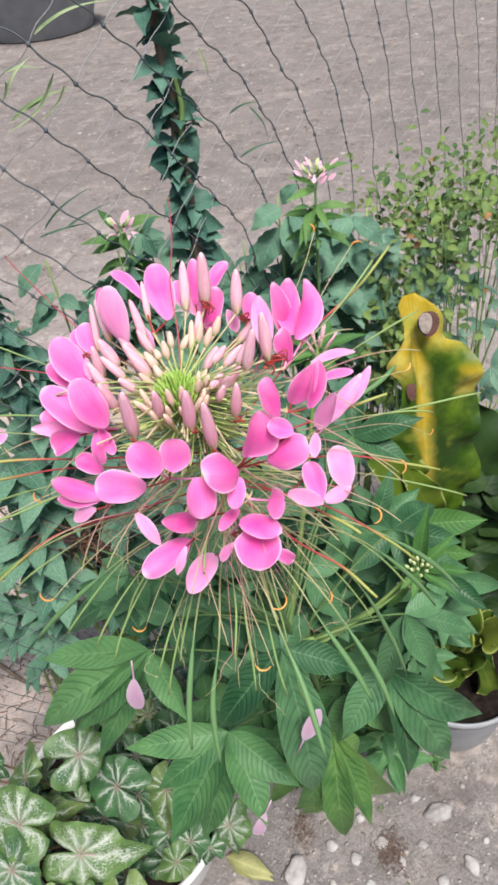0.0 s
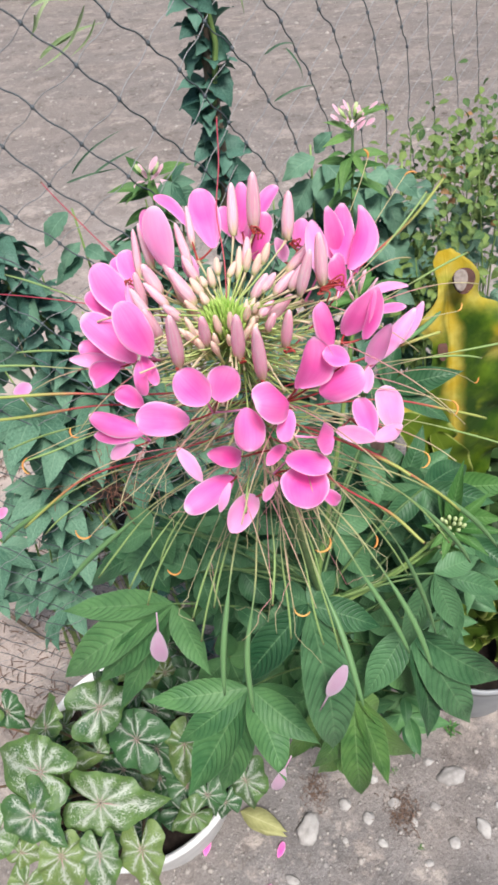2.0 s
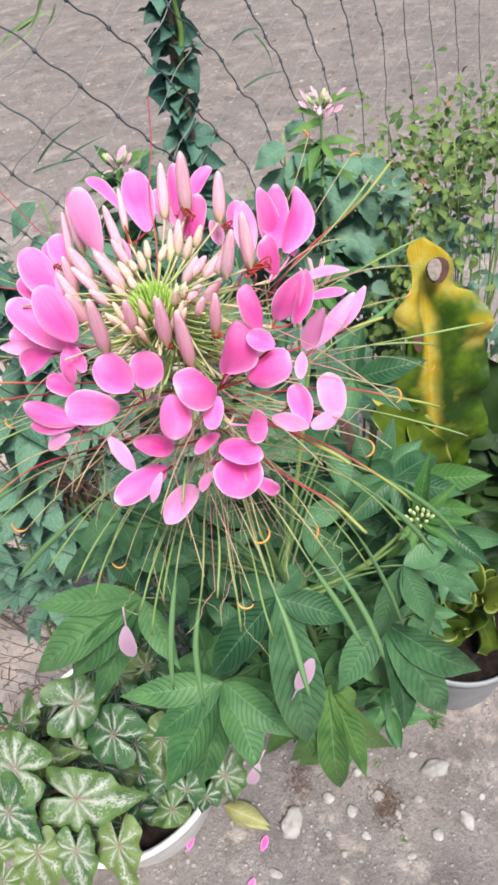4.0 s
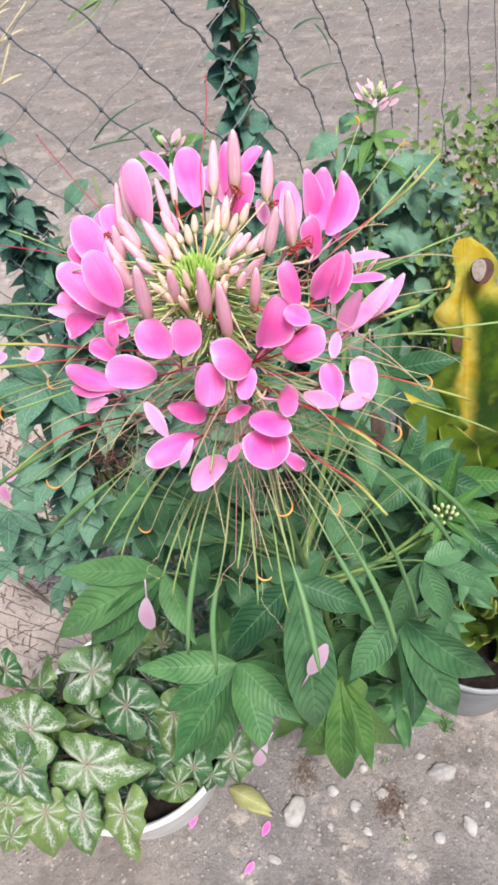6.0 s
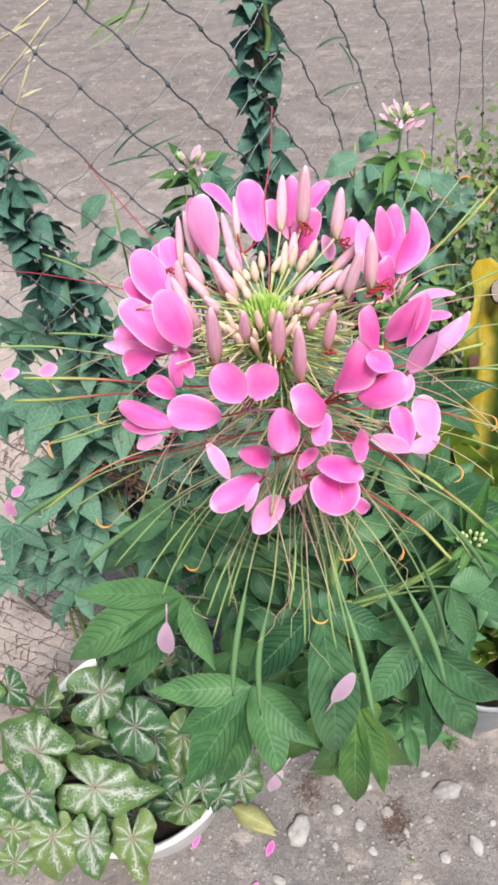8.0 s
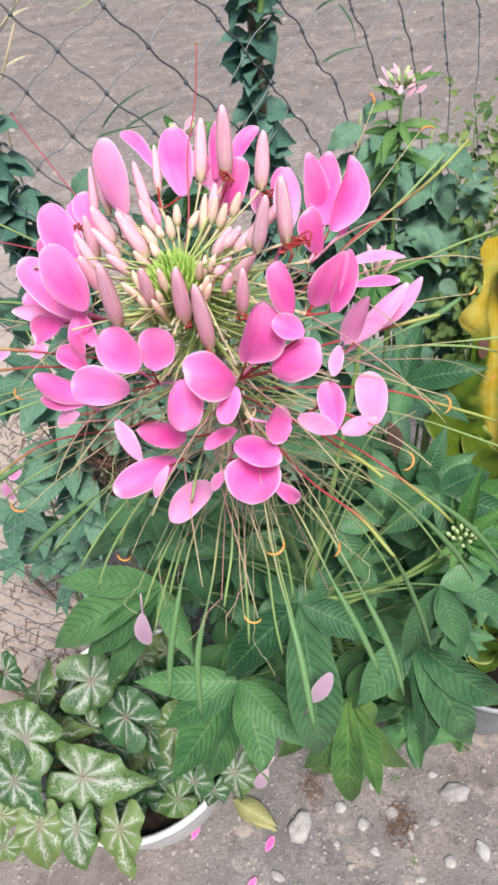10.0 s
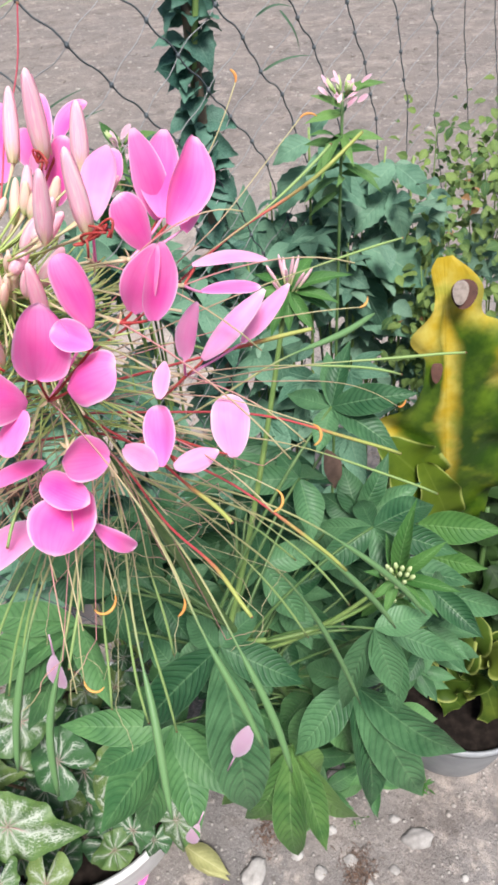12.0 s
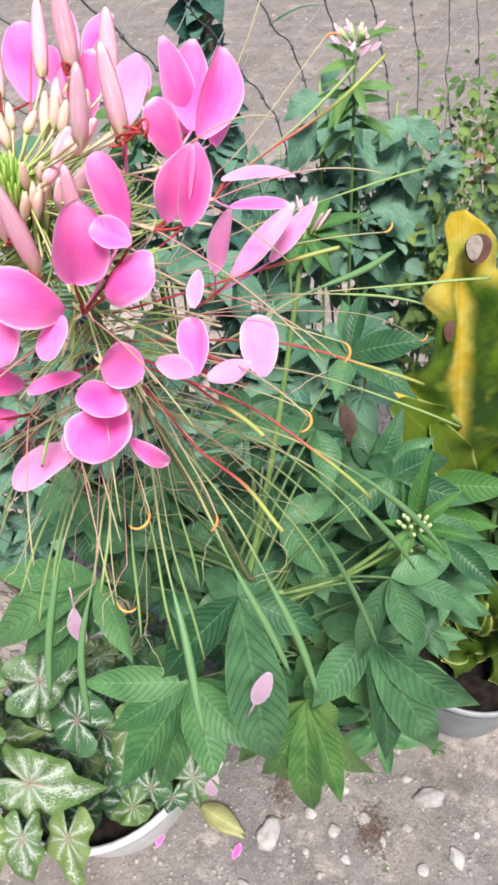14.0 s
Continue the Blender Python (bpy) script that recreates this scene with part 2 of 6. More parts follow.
    m.bump(m.math("SUBTRACT", m.math("MULTIPLY", n, 1.5), m.math("ADD", m.math("MULTIPLY", vein, 0.8), m.math("MULTIPLY", branch, 0.3))), 0.5, 0.003)
    return m.done(c, 0.5, 0.2)


def yellow_leaf_material():
    """A glossy green leaf turning yellow at its tip, along its midrib and on its lobes, with soft blotchy borders."""
    m = Nodes("yellowing_leaf")
    u, v = m.uv()
    n = m.math("SUBTRACT", m.noise(14, 5), 0.5)
    small = m.math("SUBTRACT", m.noise(38, 4), 0.5)
    across = m.math("ABSOLUTE", m.math("SUBTRACT", u, 0.5))
    top = m.step(m.math("ADD", v, m.math("ADD", m.math("MULTIPLY", n, 0.22), m.math("MULTIPLY", across, 0.10))), 0.78, 0.93)
    band = m.math("SUBTRACT", 1.0, m.step(m.math("ADD", across, m.math("ADD", m.math("MULTIPLY", n, 0.10), m.math("MULTIPLY", small, 0.10))), 0.0, 0.13))
    band = m.math("MULTIPLY", band, m.step(v, 0.12, 0.36))
    lobe = m.math("MULTIPLY", m.math("SUBTRACT", 1.0, m.step(u, 0.30, 0.52)), m.math("MULTIPLY", m.step(m.math("ADD", v, m.math("MULTIPLY", n, 0.12)), 0.68, 0.75), m.math("SUBTRACT", 1.0, m.step(v, 0.84, 0.92))))
    rim = m.math("MULTIPLY", m.math("SUBTRACT", 1.0, m.step(m.math("ADD", u, m.math("MULTIPLY", n, 0.3)), 0.04, 0.20)), m.math("MULTIPLY", m.step(v, 0.36, 0.42), m.math("SUBTRACT", 1.0, m.step(v, 0.50, 0.56))))
    far = m.math("MULTIPLY", m.step(m.math("ADD", u, m.math("MULTIPLY", n, 0.5)), 0.80, 0.95), m.math("MULTIPLY", m.step(v, 0.56, 0.62), m.math("SUBTRACT", 1.0, m.step(v, 0.68, 0.74))))
    yellow = m.math("MAXIMUM", m.math("MAXIMUM", top, band), m.math("MAXIMUM", lobe, m.math("MAXIMUM", rim, far)))
    leafy = m.mix(m.step(m.math("ADD", n, m.math("MULTIPLY", small, 0.6)), -0.15, 0.25), (0.022, 0.060, 0.006), (0.105, 0.175, 0.012))
    leafy = m.mix(m.math("MULTIPLY", m.step(m.noise(20, 3), 0.56, 0.70), 0.5), leafy, (0.26, 0.30, 0.025))
    gold = m.mix(m.step(m.noise(30, 4), 0.35, 0.7), (0.60, 0.40, 0.025), (0.70, 0.58, 0.13))
    gold = m.mix(m.math("MULTIPLY", m.step(m.noise(23, 3), 0.52, 0.7), 0.55), gold, (0.34, 0.38, 0.04))
    c = m.mix(m.math("MULTIPLY", yellow, 0.88), leafy, gold)
    ribs = m.math("SINE", m.math("MULTIPLY", m.math("SUBTRACT", m.math("MULTIPLY", v, 13.0), m.math("MULTIPLY", across, 6.0)), 6.2832))
    m.bump(m.math("ADD", m.noise(40, 4), m.math("SUBTRACT", m.math("MULTIPLY", m.step(across, 0.0, 0.03), -0.6), m.math("MULTIPLY", m.step(ribs, 0.0, 1.0), 0.12))), 0.4, 0.003)
    return m.done(c, 0.36, 0.2)


def wavy_material(name, dark, light):
    """Dark glossy leaf with a bright yellow-green rim."""
    m = Nodes(name)
    u, v = m.uv()
    across = m.math("ABSOLUTE", m.math("SUBTRACT", u, 0.5))
    n = m.noise(22, 4)
    c = m.mix(m.step(m.math("ADD", n, m.math("MULTIPLY", m.random(), 0.4)), 0.4, 0.95), dark, light)
    rim = m.step(m.math("ADD", across, m.math("MULTIPLY", m.math("SUBTRACT", n, 0.5), 0.16)), 0.44, 0.505)
    c = m.mix(m.math("MULTIPLY", rim, 0.75), c, (0.38, 0.42, 0.12))
    c = m.mix(m.math("MULTIPLY", m.math("SUBTRACT", 1.0, m.step(across, 0.006, 0.03)), 0.2), c, (0.20, 0.26, 0.05))
    m.bump(m.noise(60, 3), 0.25, 0.002)
    return m.done(c, 0.55, 0.10, spec=0.2)


PETAL = petal_material("pink_petal", (0.88, 0.042, 0.37), (0.93, 0.13, 0.52), (0.97, 0.41, 0.73))
PETAL_FADED = petal_material("faded_petal", (0.82, 0.36, 0.52), (0.85, 0.48, 0.60), (0.88, 0.66, 0.72))
PETAL_LOOSE = petal_material("fallen_petal", (0.86, 0.42, 0.68), (0.90, 0.56, 0.76), (0.93, 0.74, 0.86))
PETAL_PALE = petal_material("pale_pink_petal", (0.90, 0.20, 0.55), (0.93, 0.33, 0.66), (0.96, 0.60, 0.81))
BUD = bud_material("pink_bud", (0.60, 0.60, 0.28), (0.94, 0.54, 0.66), (0.95, 0.74, 0.76), 0.0, 0.34)
SEPAL = bud_material("rosy_sepal", (0.68, 0.62, 0.36), (0.93, 0.50, 0.65), (0.95, 0.70, 0.75), 0.0, 0.42)
BUD_GREEN = bud_material("cream_bud", (0.50, 0.58, 0.22), (0.92, 0.64, 0.58), (0.88, 0.78, 0.60), 0.0, 0.42)
SEPAL_PALE = plain_material("cream_sepal", (0.50, 0.42, 0.22), (0.70, 0.58, 0.38), 200, 0.6, 0.1, 0.2)
BRACT = plain_material("green_bracts", (0.24, 0.43, 0.06), (0.48, 0.64, 0.17), 200, 0.5, 0.1, 0.2)
STALK = along_material("pedicel", (0.34, 0.43, 0.13), (0.56, 0.45, 0.30), 0.45, 1.0)
STALK_GREEN = along_material("green_pedicel", (0.20, 0.31, 0.07), (0.46, 0.55, 0.20), 0.1, 0.9)
CLAW = plain_material("red_filament", (0.30, 0.02, 0.02), (0.42, 0.07, 0.06), 90, 0.5, 0.1, 0.1)
BUD_PALE = along_material("pale_green_bud", (0.24, 0.38, 0.10), (0.54, 0.62, 0.32), 0.1, 0.9, 0.6, 0.2)
YOUNG = along_material("green_pod_on_pink_stalk", (0.44, 0.30, 0.20), (0.26, 0.38, 0.13), 0.35, 0.75)
REDYOUNG = along_material("green_pod_on_red_stalk", (0.45, 0.06, 0.07), (0.34, 0.38, 0.10), 0.6, 0.85)
RED = along_material("red_pistil", (0.50, 0.10, 0.12), (0.38, 0.05, 0.08), 0.2, 0.8)
POD = along_material("green_seed_pod", (0.36, 0.36, 0.16), (0.125, 0.245, 0.095), 0.4, 0.62)
STAMEN = along_material("pink_stamen", (0.54, 0.24, 0.24), (0.46, 0.41, 0.22), 0.2, 0.9)
DRIED = plain_material("dried_filament", (0.26, 0.24, 0.12), (0.45, 0.43, 0.25), 120, 0.7, 0.1)
DEAD = plain_material("dead_filament", (0.10, 0.03, 0.02), (0.30, 0.15, 0.09), 120, 0.7, 0.1)
ANTHER = plain_material("orange_anther", (0.52, 0.19, 0.04), (0.66, 0.36, 0.10), 150, 0.7, 0.2)
PETIOLE = plain_material("leaf_stalk", (0.06, 0.125, 0.035), (0.13, 0.21, 0.07), 80, 0.5, 0.2)
STEM = plain_material("green_stem", (0.13, 0.22, 0.06), (0.24, 0.33, 0.10), 80, 0.5, 0.2)
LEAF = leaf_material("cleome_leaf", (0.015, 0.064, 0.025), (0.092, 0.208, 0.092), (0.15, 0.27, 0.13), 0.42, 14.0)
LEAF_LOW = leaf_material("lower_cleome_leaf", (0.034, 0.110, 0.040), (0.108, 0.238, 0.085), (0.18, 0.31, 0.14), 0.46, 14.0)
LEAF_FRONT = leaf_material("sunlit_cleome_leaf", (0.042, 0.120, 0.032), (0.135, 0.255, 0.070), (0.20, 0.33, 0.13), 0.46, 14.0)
LEAF_YOUNG = leaf_material("young_cleome_leaf", (0.036, 0.12, 0.028), (0.085, 0.20, 0.05), (0.19, 0.33, 0.12))
WEED = leaf_material("weed_leaf", (0.045, 0.125, 0.080), (0.155, 0.290, 0.190), (0.22, 0.36, 0.24), 0.62, 8.0, 0.22, 0.5)
WEED_DEEP = leaf_material("deep_weed_leaf", (0.065, 0.150, 0.105), (0.19, 0.31, 0.215), (0.25, 0.38, 0.26), 0.62, 8.0, 0.2, 0.5)
IVY = leaf_material("ivy_leaf", (0.018, 0.064, 0.050), (0.105, 0.220, 0.160), (0.12, 0.23, 0.16), 0.5, 4.0, relief=0.3)
BUSH = leaf_material("bush_leaf", (0.030, 0.085, 0.034), (0.165, 0.235, 0.062), (0.24, 0.31, 0.10), 0.6, 5.0, relief=0.3)
CROTON = wavy_material("wavy_leaf", (0.010, 0.028, 0.005), (0.050, 0.090, 0.010))
YELLOW_GREEN = wavy_material("yellow_green_wavy_leaf", (0.016, 0.046, 0.005), (0.085, 0.130, 0.010))
RUFFLED = wavy_material("ruffled_olive_leaf", (0.022, 0.048, 0.006), (0.115, 0.155, 0.022))
# near-black leaf colour that stands in for the shade inside the pot plant
SHADE_LEAF = leaf_material("shade_painted_pot_leaf", (0.006, 0.02, 0.005), (0.022, 0.05, 0.010), (0.04, 0.08, 0.02), 0.6, 6.0, 0.05, 0.4)
GRASS = plain_material("grass_blade", (0.15, 0.23, 0.09), (0.36, 0.44, 0.24), 30, 0.6, 0.1, 0.2)
GRASS_DARK = plain_material("dark_grass_blade", (0.03, 0.075, 0.045), (0.07, 0.14, 0.08), 30, 0.6, 0.1, 0.1)
YELLOW = yellow_leaf_material()
BROWN = plain_material("brown_spot", (0.030, 0.012, 0.009), (0.085, 0.035, 0.024), 90, 0.8, 0.3)
PALE_SPOT = plain_material("dry_pale_patch", (0.13, 0.105, 0.09), (0.27, 0.225, 0.195), 160, 0.9, 0.3)
CALADIUM = caladium_material("white_caladium_leaf", (0.022, 0.085, 0.03), (0.12, 0.205, 0.055), 0.62, 0.36)
CALADIUM_LIGHT = caladium_material("light_caladium_leaf", (0.060, 0.130, 0.035), (0.17, 0.24, 0.075), 0.38, 0.50)
CALADIUM_DARK = caladium_material("dark_caladium_leaf", (0.015, 0.060, 0.024), (0.05, 0.13, 0.045), 0.34, 0.54)
CALADIUM_STALK = plain_material("caladium_stalk", (0.10, 0.13, 0.05), (0.25, 0.13, 0.10), 60, 0.5, 0.1)
SOIL = soil_material()
PEBBLE = plain_material("small_pebble", (0.27, 0.245, 0.225), (0.52, 0.475, 0.435), 9, 0.85, 0.3, spec=0.2)
STONE = plain_material("pebble_stone", (0.23, 0.215, 0.205), (0.43, 0.41, 0.39), 55, 0.9, 0.7, spec=0.2)
WIRE = plain_material("blue_green_net_cord", (0.045, 0.055, 0.062), (0.095, 0.112, 0.125), 200, 0.6, 0.3)
WIRE_LIGHT = plain_material("faded_net_cord", (0.20, 0.20, 0.205), (0.28, 0.28, 0.285), 200, 0.6, 0.3)
WHITE_POT = plain_material("worn_white_pot", (0.62, 0.62, 0.62), (0.80, 0.80, 0.79), 22, 0.5, 0.15)
GREY_POT = plain_material("grey_pot", (0.19, 0.205, 0.225), (0.31, 0.32, 0.335), 18, 0.5, 0.15)
DARK_POT = plain_material("black_pot", (0.012, 0.014, 0.018), (0.03, 0.033, 0.04), 20, 0.45, 0.15)
DARK_TUB = plain_material("dark_tub", (0.23, 0.26, 0.30), (0.32, 0.355, 0.40), 6, 0.6, 0.2)
PEAT = plain_material("potting_soil", (0.008, 0.006, 0.005), (0.030, 0.022, 0.018), 70, 0.95, 0.8, spec=0.1)
PLASTER = plain_material("grey_render", (0.22, 0.21, 0.20), (0.34, 0.32, 0.30), 3, 0.9, 0.4, spec=0.2)
WOOD = plain_material("stake_wood", (0.10, 0.075, 0.05), (0.20, 0.15, 0.11), 50, 0.9, 0.5)
DRY = leaf_material("dry_leaf", (0.20, 0.21, 0.075), (0.40, 0.39, 0.18), (0.50, 0.48, 0.27), 0.8, 8.0, relief=0.5)
DRY_STRAW = plain_material("bleached_straw", (0.36, 0.30, 0.17), (0.56, 0.50, 0.32), 60, 0.8, 0.1)
DRY_BROWN = plain_material("brown_dry_leaf", (0.20, 0.10, 0.04), (0.42, 0.24, 0.10), 40, 0.8, 0.2)
DARK_DRY = plain_material("blackened_leaf", (0.006, 0.007, 0.010), (0.045, 0.028, 0.018), 45, 0.55, 0.3)
LITTER = plain_material("brown_litter", (0.08, 0.050, 0.038), (0.18, 0.115, 0.085), 90, 0.9, 0.3)


# ---- mesh helpers ----
class Shape:
    """Gathers vertices, faces and texture coordinates of one mesh."""

    def __init__(self):
        self.v, self.f, self.t = [], [], []

    def grid(self, rows, wrap=False, uv=None):
        """Rows of points, joined to a sheet, or to a tube with wrap."""
        o, n, m = len(self.v), len(rows), len(rows[0])
        for r in rows:
            self.v.extend(tuple(p) for p in r)
        cols = m if wrap else m - 1
        for i in range(n - 1):
            for j in range(cols):
                k = (j + 1) % m
                self.f.append((o + i * m + j, o + i * m + k, o + (i + 1) * m + k, o + (i + 1) * m + j))
                a, b, c, d = (j / cols, i / (n - 1)), ((j + 1) / cols, i / (n - 1)), ((j + 1) / cols, (i + 1) / (n - 1)), (j / cols, (i + 1) / (n - 1))
                self.t.append((a, b, c, d) if uv is None else tuple(uv(*q) for q in (a, b, c, d)))
        return self

    def tube(self, points, radii, sides=6, v0=0.0, v1=1.0):
        points = [Vector(p) for p in points]
        rows, side = [], None
        for i, p in enumerate(points):
            d = (points[min(i + 1, len(points) - 1)] - points[max(i - 1, 0)]).normalized()
            if side is None:
                side = d.orthogonal().normalized()
            side = (side - d * side.dot(d)).normalized()
            other = d.cross(side)
            r = radii[i] if isinstance(radii, (list, tuple)) else radii
            rows.append([p + r * (math.cos(a) * side + math.sin(a) * other) for a in (2 * math.pi * j / sides for j in range(sides))])
        self.grid(rows, True, lambda a, b: (a, v0 + (v1 - v0) * b))
        o = len(self.v) - sides
        self.f.append(tuple(range(o, o + sides)))
        self.t.append(((0.5, v1),) * sides)
        return self

    def mesh(self, name, material, origin=(0, 0, 0), smooth=True):
        me = bpy.data.meshes.new(name)
        o = Vector(origin)
        me.from_pydata([Vector(p) - o for p in self.v], [], self.f)
        layer = me.uv_layers.new(name="UVMap")
        layer.data.foreach_set("uv", [c for face in self.t for q in face for c in q])
        if smooth:
            me.polygons.foreach_set("use_smooth", [True] * len(me.polygons))
        me.materials.append(material)
        return me


def thing(name, at, label, category, group="", kind=""):
    ob = new(name)
    ob.location = at
    ob.empty_display_size = 0.02
    return tagged(ob, label, category, group, kind)


def part(name, shape, material, parent, label=""):
    """One mesh part, given in world places, under a thing or under a part."""
    top = parent
    while top.parent:
        top = top.parent
    ob = new(name, shape.mesh(name, material, top.location))
    ob.parent = parent
    return tagged(ob, label)


def alone(name, shape, material, at, label, category, group="", kind=""):
    """A thing of one mesh."""
    ob = new(name, shape.mesh(name, material, at))
    ob.location = at
    return tagged(ob, label, category, group, kind)


def piece(name, mesh, parent, m):
    """A child that shares its mesh; m is its pose in the world."""
    ob = new(name, mesh)
    ob.parent = parent
    ob.matrix_basis = Matrix.Translation(-parent.location) @ m
    return ob


def mm(p):
    return Vector(p) * 0.001


def bezier(a, b, c, n):
    return [a * (1 - t) ** 2 + b * 2 * t * (1 - t) + c * t * t for t in (i / n for i in range(n + 1))]


FACING = Vector((0.05, -0.72, 0.70)).normalized()


def blade(shape, base, tip, width, profile, facing=FACING, arch=0.05, cup=0.12, wave=0.0, rows=10, cols=6, seed=0.0, pleat=0.0, pairs=14.0):
    """A leaf or petal between two points: profile(v) gives its breadth, arch its bend, cup its hollow."""
    base, tip = Vector(base), Vector(tip)
    axis = tip - base
    length = axis.length
    axis.normalize()
    normal = facing - axis * facing.dot(axis)
    normal = normal.normalized() if normal.length > 1e-4 else axis.orthogonal().normalized()
    side = axis.cross(normal)
    out = []
    for i in range(rows + 1):
        v = 0.5 - 0.5 * math.cos(math.pi * i / rows)
        mid = base + axis * length * v + normal * arch * length * math.sin(math.pi * v)
        w = 0.5 * width * profile(v)
        row = []
        for j in range(cols + 1):
            u = 2 * j / cols - 1
            ripple = wave * width * math.sin(v * 17 + seed + (2.0 if u > 0 else 0.0)) * u * u
            q = 0.5 * abs(u)
            fold = pleat * width * math.sin(2 * math.pi * (pairs * v - 2.6 * q - 4.0 * q * q)) * min(1.0, 4 * q) * min(1.0, 2 * w / width) if pleat else 0.0
            row.append(mid + side * u * w + normal * (cup * width * (u * u - 0.35) * min(1.0, 2 * w / max(width, 1e-6)) + ripple + fold))
        out.append(row)
    return shape.grid(out, False, lambda a, b: (a, 0.5 - 0.5 * math.cos(math.pi * b)))


def petal_profile(v):
    x = (0.03 + 0.955 * v) ** 1.12
    return max(0.05, math.sin(math.pi * x) ** (0.62 if x < 0.5 else 0.52))


def obovate(v):
    """A petal's breadth: drawn in at the foot, broad past the middle, blunt at the tip."""
    if v < 0.56:
        return 0.12 + 0.88 * math.sin(0.5 * math.pi * v / 0.56) ** 0.66
    return max(0.04, (1 - min(1.0, (v - 0.56) / 0.44) ** 2.2) ** 0.5)


def lance(v):
    """A narrower petal: broadest at the middle, drawn to a soft point."""
    return max(0.04, math.sin(math.pi * (0.04 + 0.94 * v) ** 0.95) ** 0.72)


def petal_blade(shape, base, tip, width, facing, r, profile=obovate):
    """A petal: bent to one side, folded a little along its middle, lopsided, with a rolled rim and a leaning tip."""
    base, tip = Vector(base), Vector(tip)
    axis = tip - base
    length = axis.length
    axis.normalize()
    normal = facing - axis * facing.dot(axis)
    normal = normal.normalized() if normal.length > 1e-4 else axis.orthogonal().normalized()
    side = axis.cross(normal)
    bend, lean, arch, curl = r.uniform(-0.045, 0.045), r.uniform(-0.10, 0.10), r.uniform(-0.02, 0.16), r.uniform(-0.10, 0.12)
    cup, fold = r.choice((-1, 1, 1)) * r.uniform(0.10, 0.30), r.uniform(0.1, 0.6)
    roll, phase, rows, cols = r.uniform(-0.12, 0.10), r.uniform(0, 6), 15, 10
    out = []
    for i in range(rows + 1):
        v = 0.5 - 0.5 * math.cos(math.pi * i / rows)
        mid = base + axis * length * v + side * bend * length * math.sin(math.pi * v) + normal * length * (arch * math.sin(math.pi * v) + curl * max(0.0, v - 0.6) ** 2)
        w = 0.5 * width * profile(v)
        row = []
        for j in range(cols + 1):
            u = math.sin(0.5 * math.pi * (2 * j / cols - 1))
            wide = 1 + lean * (1 if u > 0 else -1) + 0.03 * math.sin(v * 9 + phase + (1.7 if u > 0 else 0))
            deep = cup * (fold * abs(u) + (1 - fold) * u * u - 0.4) + roll * abs(u) ** 7 + 0.03 * math.sin(v * 8 + phase) * u
            row.append(mid + side * u * w * wide + normal * deep * 2 * w)
        out.append(row)
    return shape.grid(out, False, lambda a, b: (0.5 + 0.5 * math.sin(math.pi * (a - 0.5)), 0.5 - 0.5 * math.cos(math.pi * b)))


def leaflet_profile(v):
    return max(0.015, (v / 0.41) ** 0.9 * ((1 - v) / 0.59) ** 1.3) if 0 < v < 1 else 0.015


# ---- the ground: one sheet to the horizon ----
def graded(n, near, far):
    return [math.copysign(near * abs(t) + far * abs(t) ** 9, t) for t in (2 * i / n - 1 for i in range(n + 1))]


def ground_height(x, y):
    d = math.hypot(x, y - 0.5)
    near = max(0.0, 1 - d / 2.5)
    h = near * (0.012 * noise.noise((x * 3, y * 3, 0.3)) + 0.004 * noise.noise((x * 23, y * 23, 4.1)) + 0.002 * noise.noise((x * 70, y * 70, 1.1)))
    return h - 0.004


rows = [[(x, y + 0.8, ground_height(x, y + 0.8)) for x in graded(220, 3.0, 600)] for y in graded(220, 3.0, 600)]
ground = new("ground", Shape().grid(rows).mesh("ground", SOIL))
tagged(ground, "dry grey-brown sandy soil with scattered pebbles", "ground", kind="structure")


def rock(shape, at, a, b, h, seed, around=9, rings=5):
    rows = []
    for i in range(rings + 1):
        p = math.pi * (0.04 + 0.92 * i / rings)
        row = []
        for j in range(around):
            q = 2 * math.pi * j / around
            d = Vector((math.sin(p) * math.cos(q), math.sin(p) * math.sin(q), math.cos(p)))
            k = 1 + 0.32 * noise.noise(d * 1.6 + Vector((seed * 7.1, seed * 3.3, 0))) + 0.14 * noise.noise(d * 3.7 + Vector((seed * 2.1, 0, seed)))
            row.append((at[0] + d.x * a * k, at[1] + d.y * b * k, at[2] + d.z * h * k))
        rows.append(row)
    shape.grid(rows, True)
    o = len(shape.v)
    shape.f.append(tuple(range(o - around, o)))
    shape.t.append(((0, 0),) * around)
    shape.f.append(tuple(range(o - around * (rings + 1), o - around * rings))[::-1])
    shape.t.append(((0, 0),) * around)
    return shape


stone_count = [0]


def stone(x, y, a, b):
    """A pebble half sunk in the soil: place and breadth in millimetres."""
    stone_count[0] += 1
    at = Vector((x * 0.001, y * 0.001, ground_height(x * 0.001, y * 0.001) + 0.04 * 0.001 * b))
    ob = alone("stone", rock(Shape(), at, a * 0.00044, b * 0.00046, min(a, b) * 0.00030, stone_count[0], 18, 10), STONE, at, "pale grey rounded stone lying on dry soil", "stone", "stones on the ground")
    ob.rotation_euler.z = 0.4 * math.sin(stone_count[0] * 2.3)


stone(235, 528, 71, 40)
stone(-68, 425, 48, 69)
stone(9, 471, 28, 26)
stone(110, 473, 30, 25)
stone(55, 446, 25, 28)
stone(280, 429, 29, 40)
stone(191, 469, 23, 18)
stone(5, 406, 16, 16)
stone(145, 439, 16, 23)
stone(78, 401, 22, 16)
stone(219, 402, 26, 24)
stone(191, 557, 26, 17)
stone(-101, 337, 33, 18)
stone(72, 521, 21, 19)
stone(163, 367, 22, 13)
stone(117, 420, 13, 11)
stone(318, 473, 18, 16)
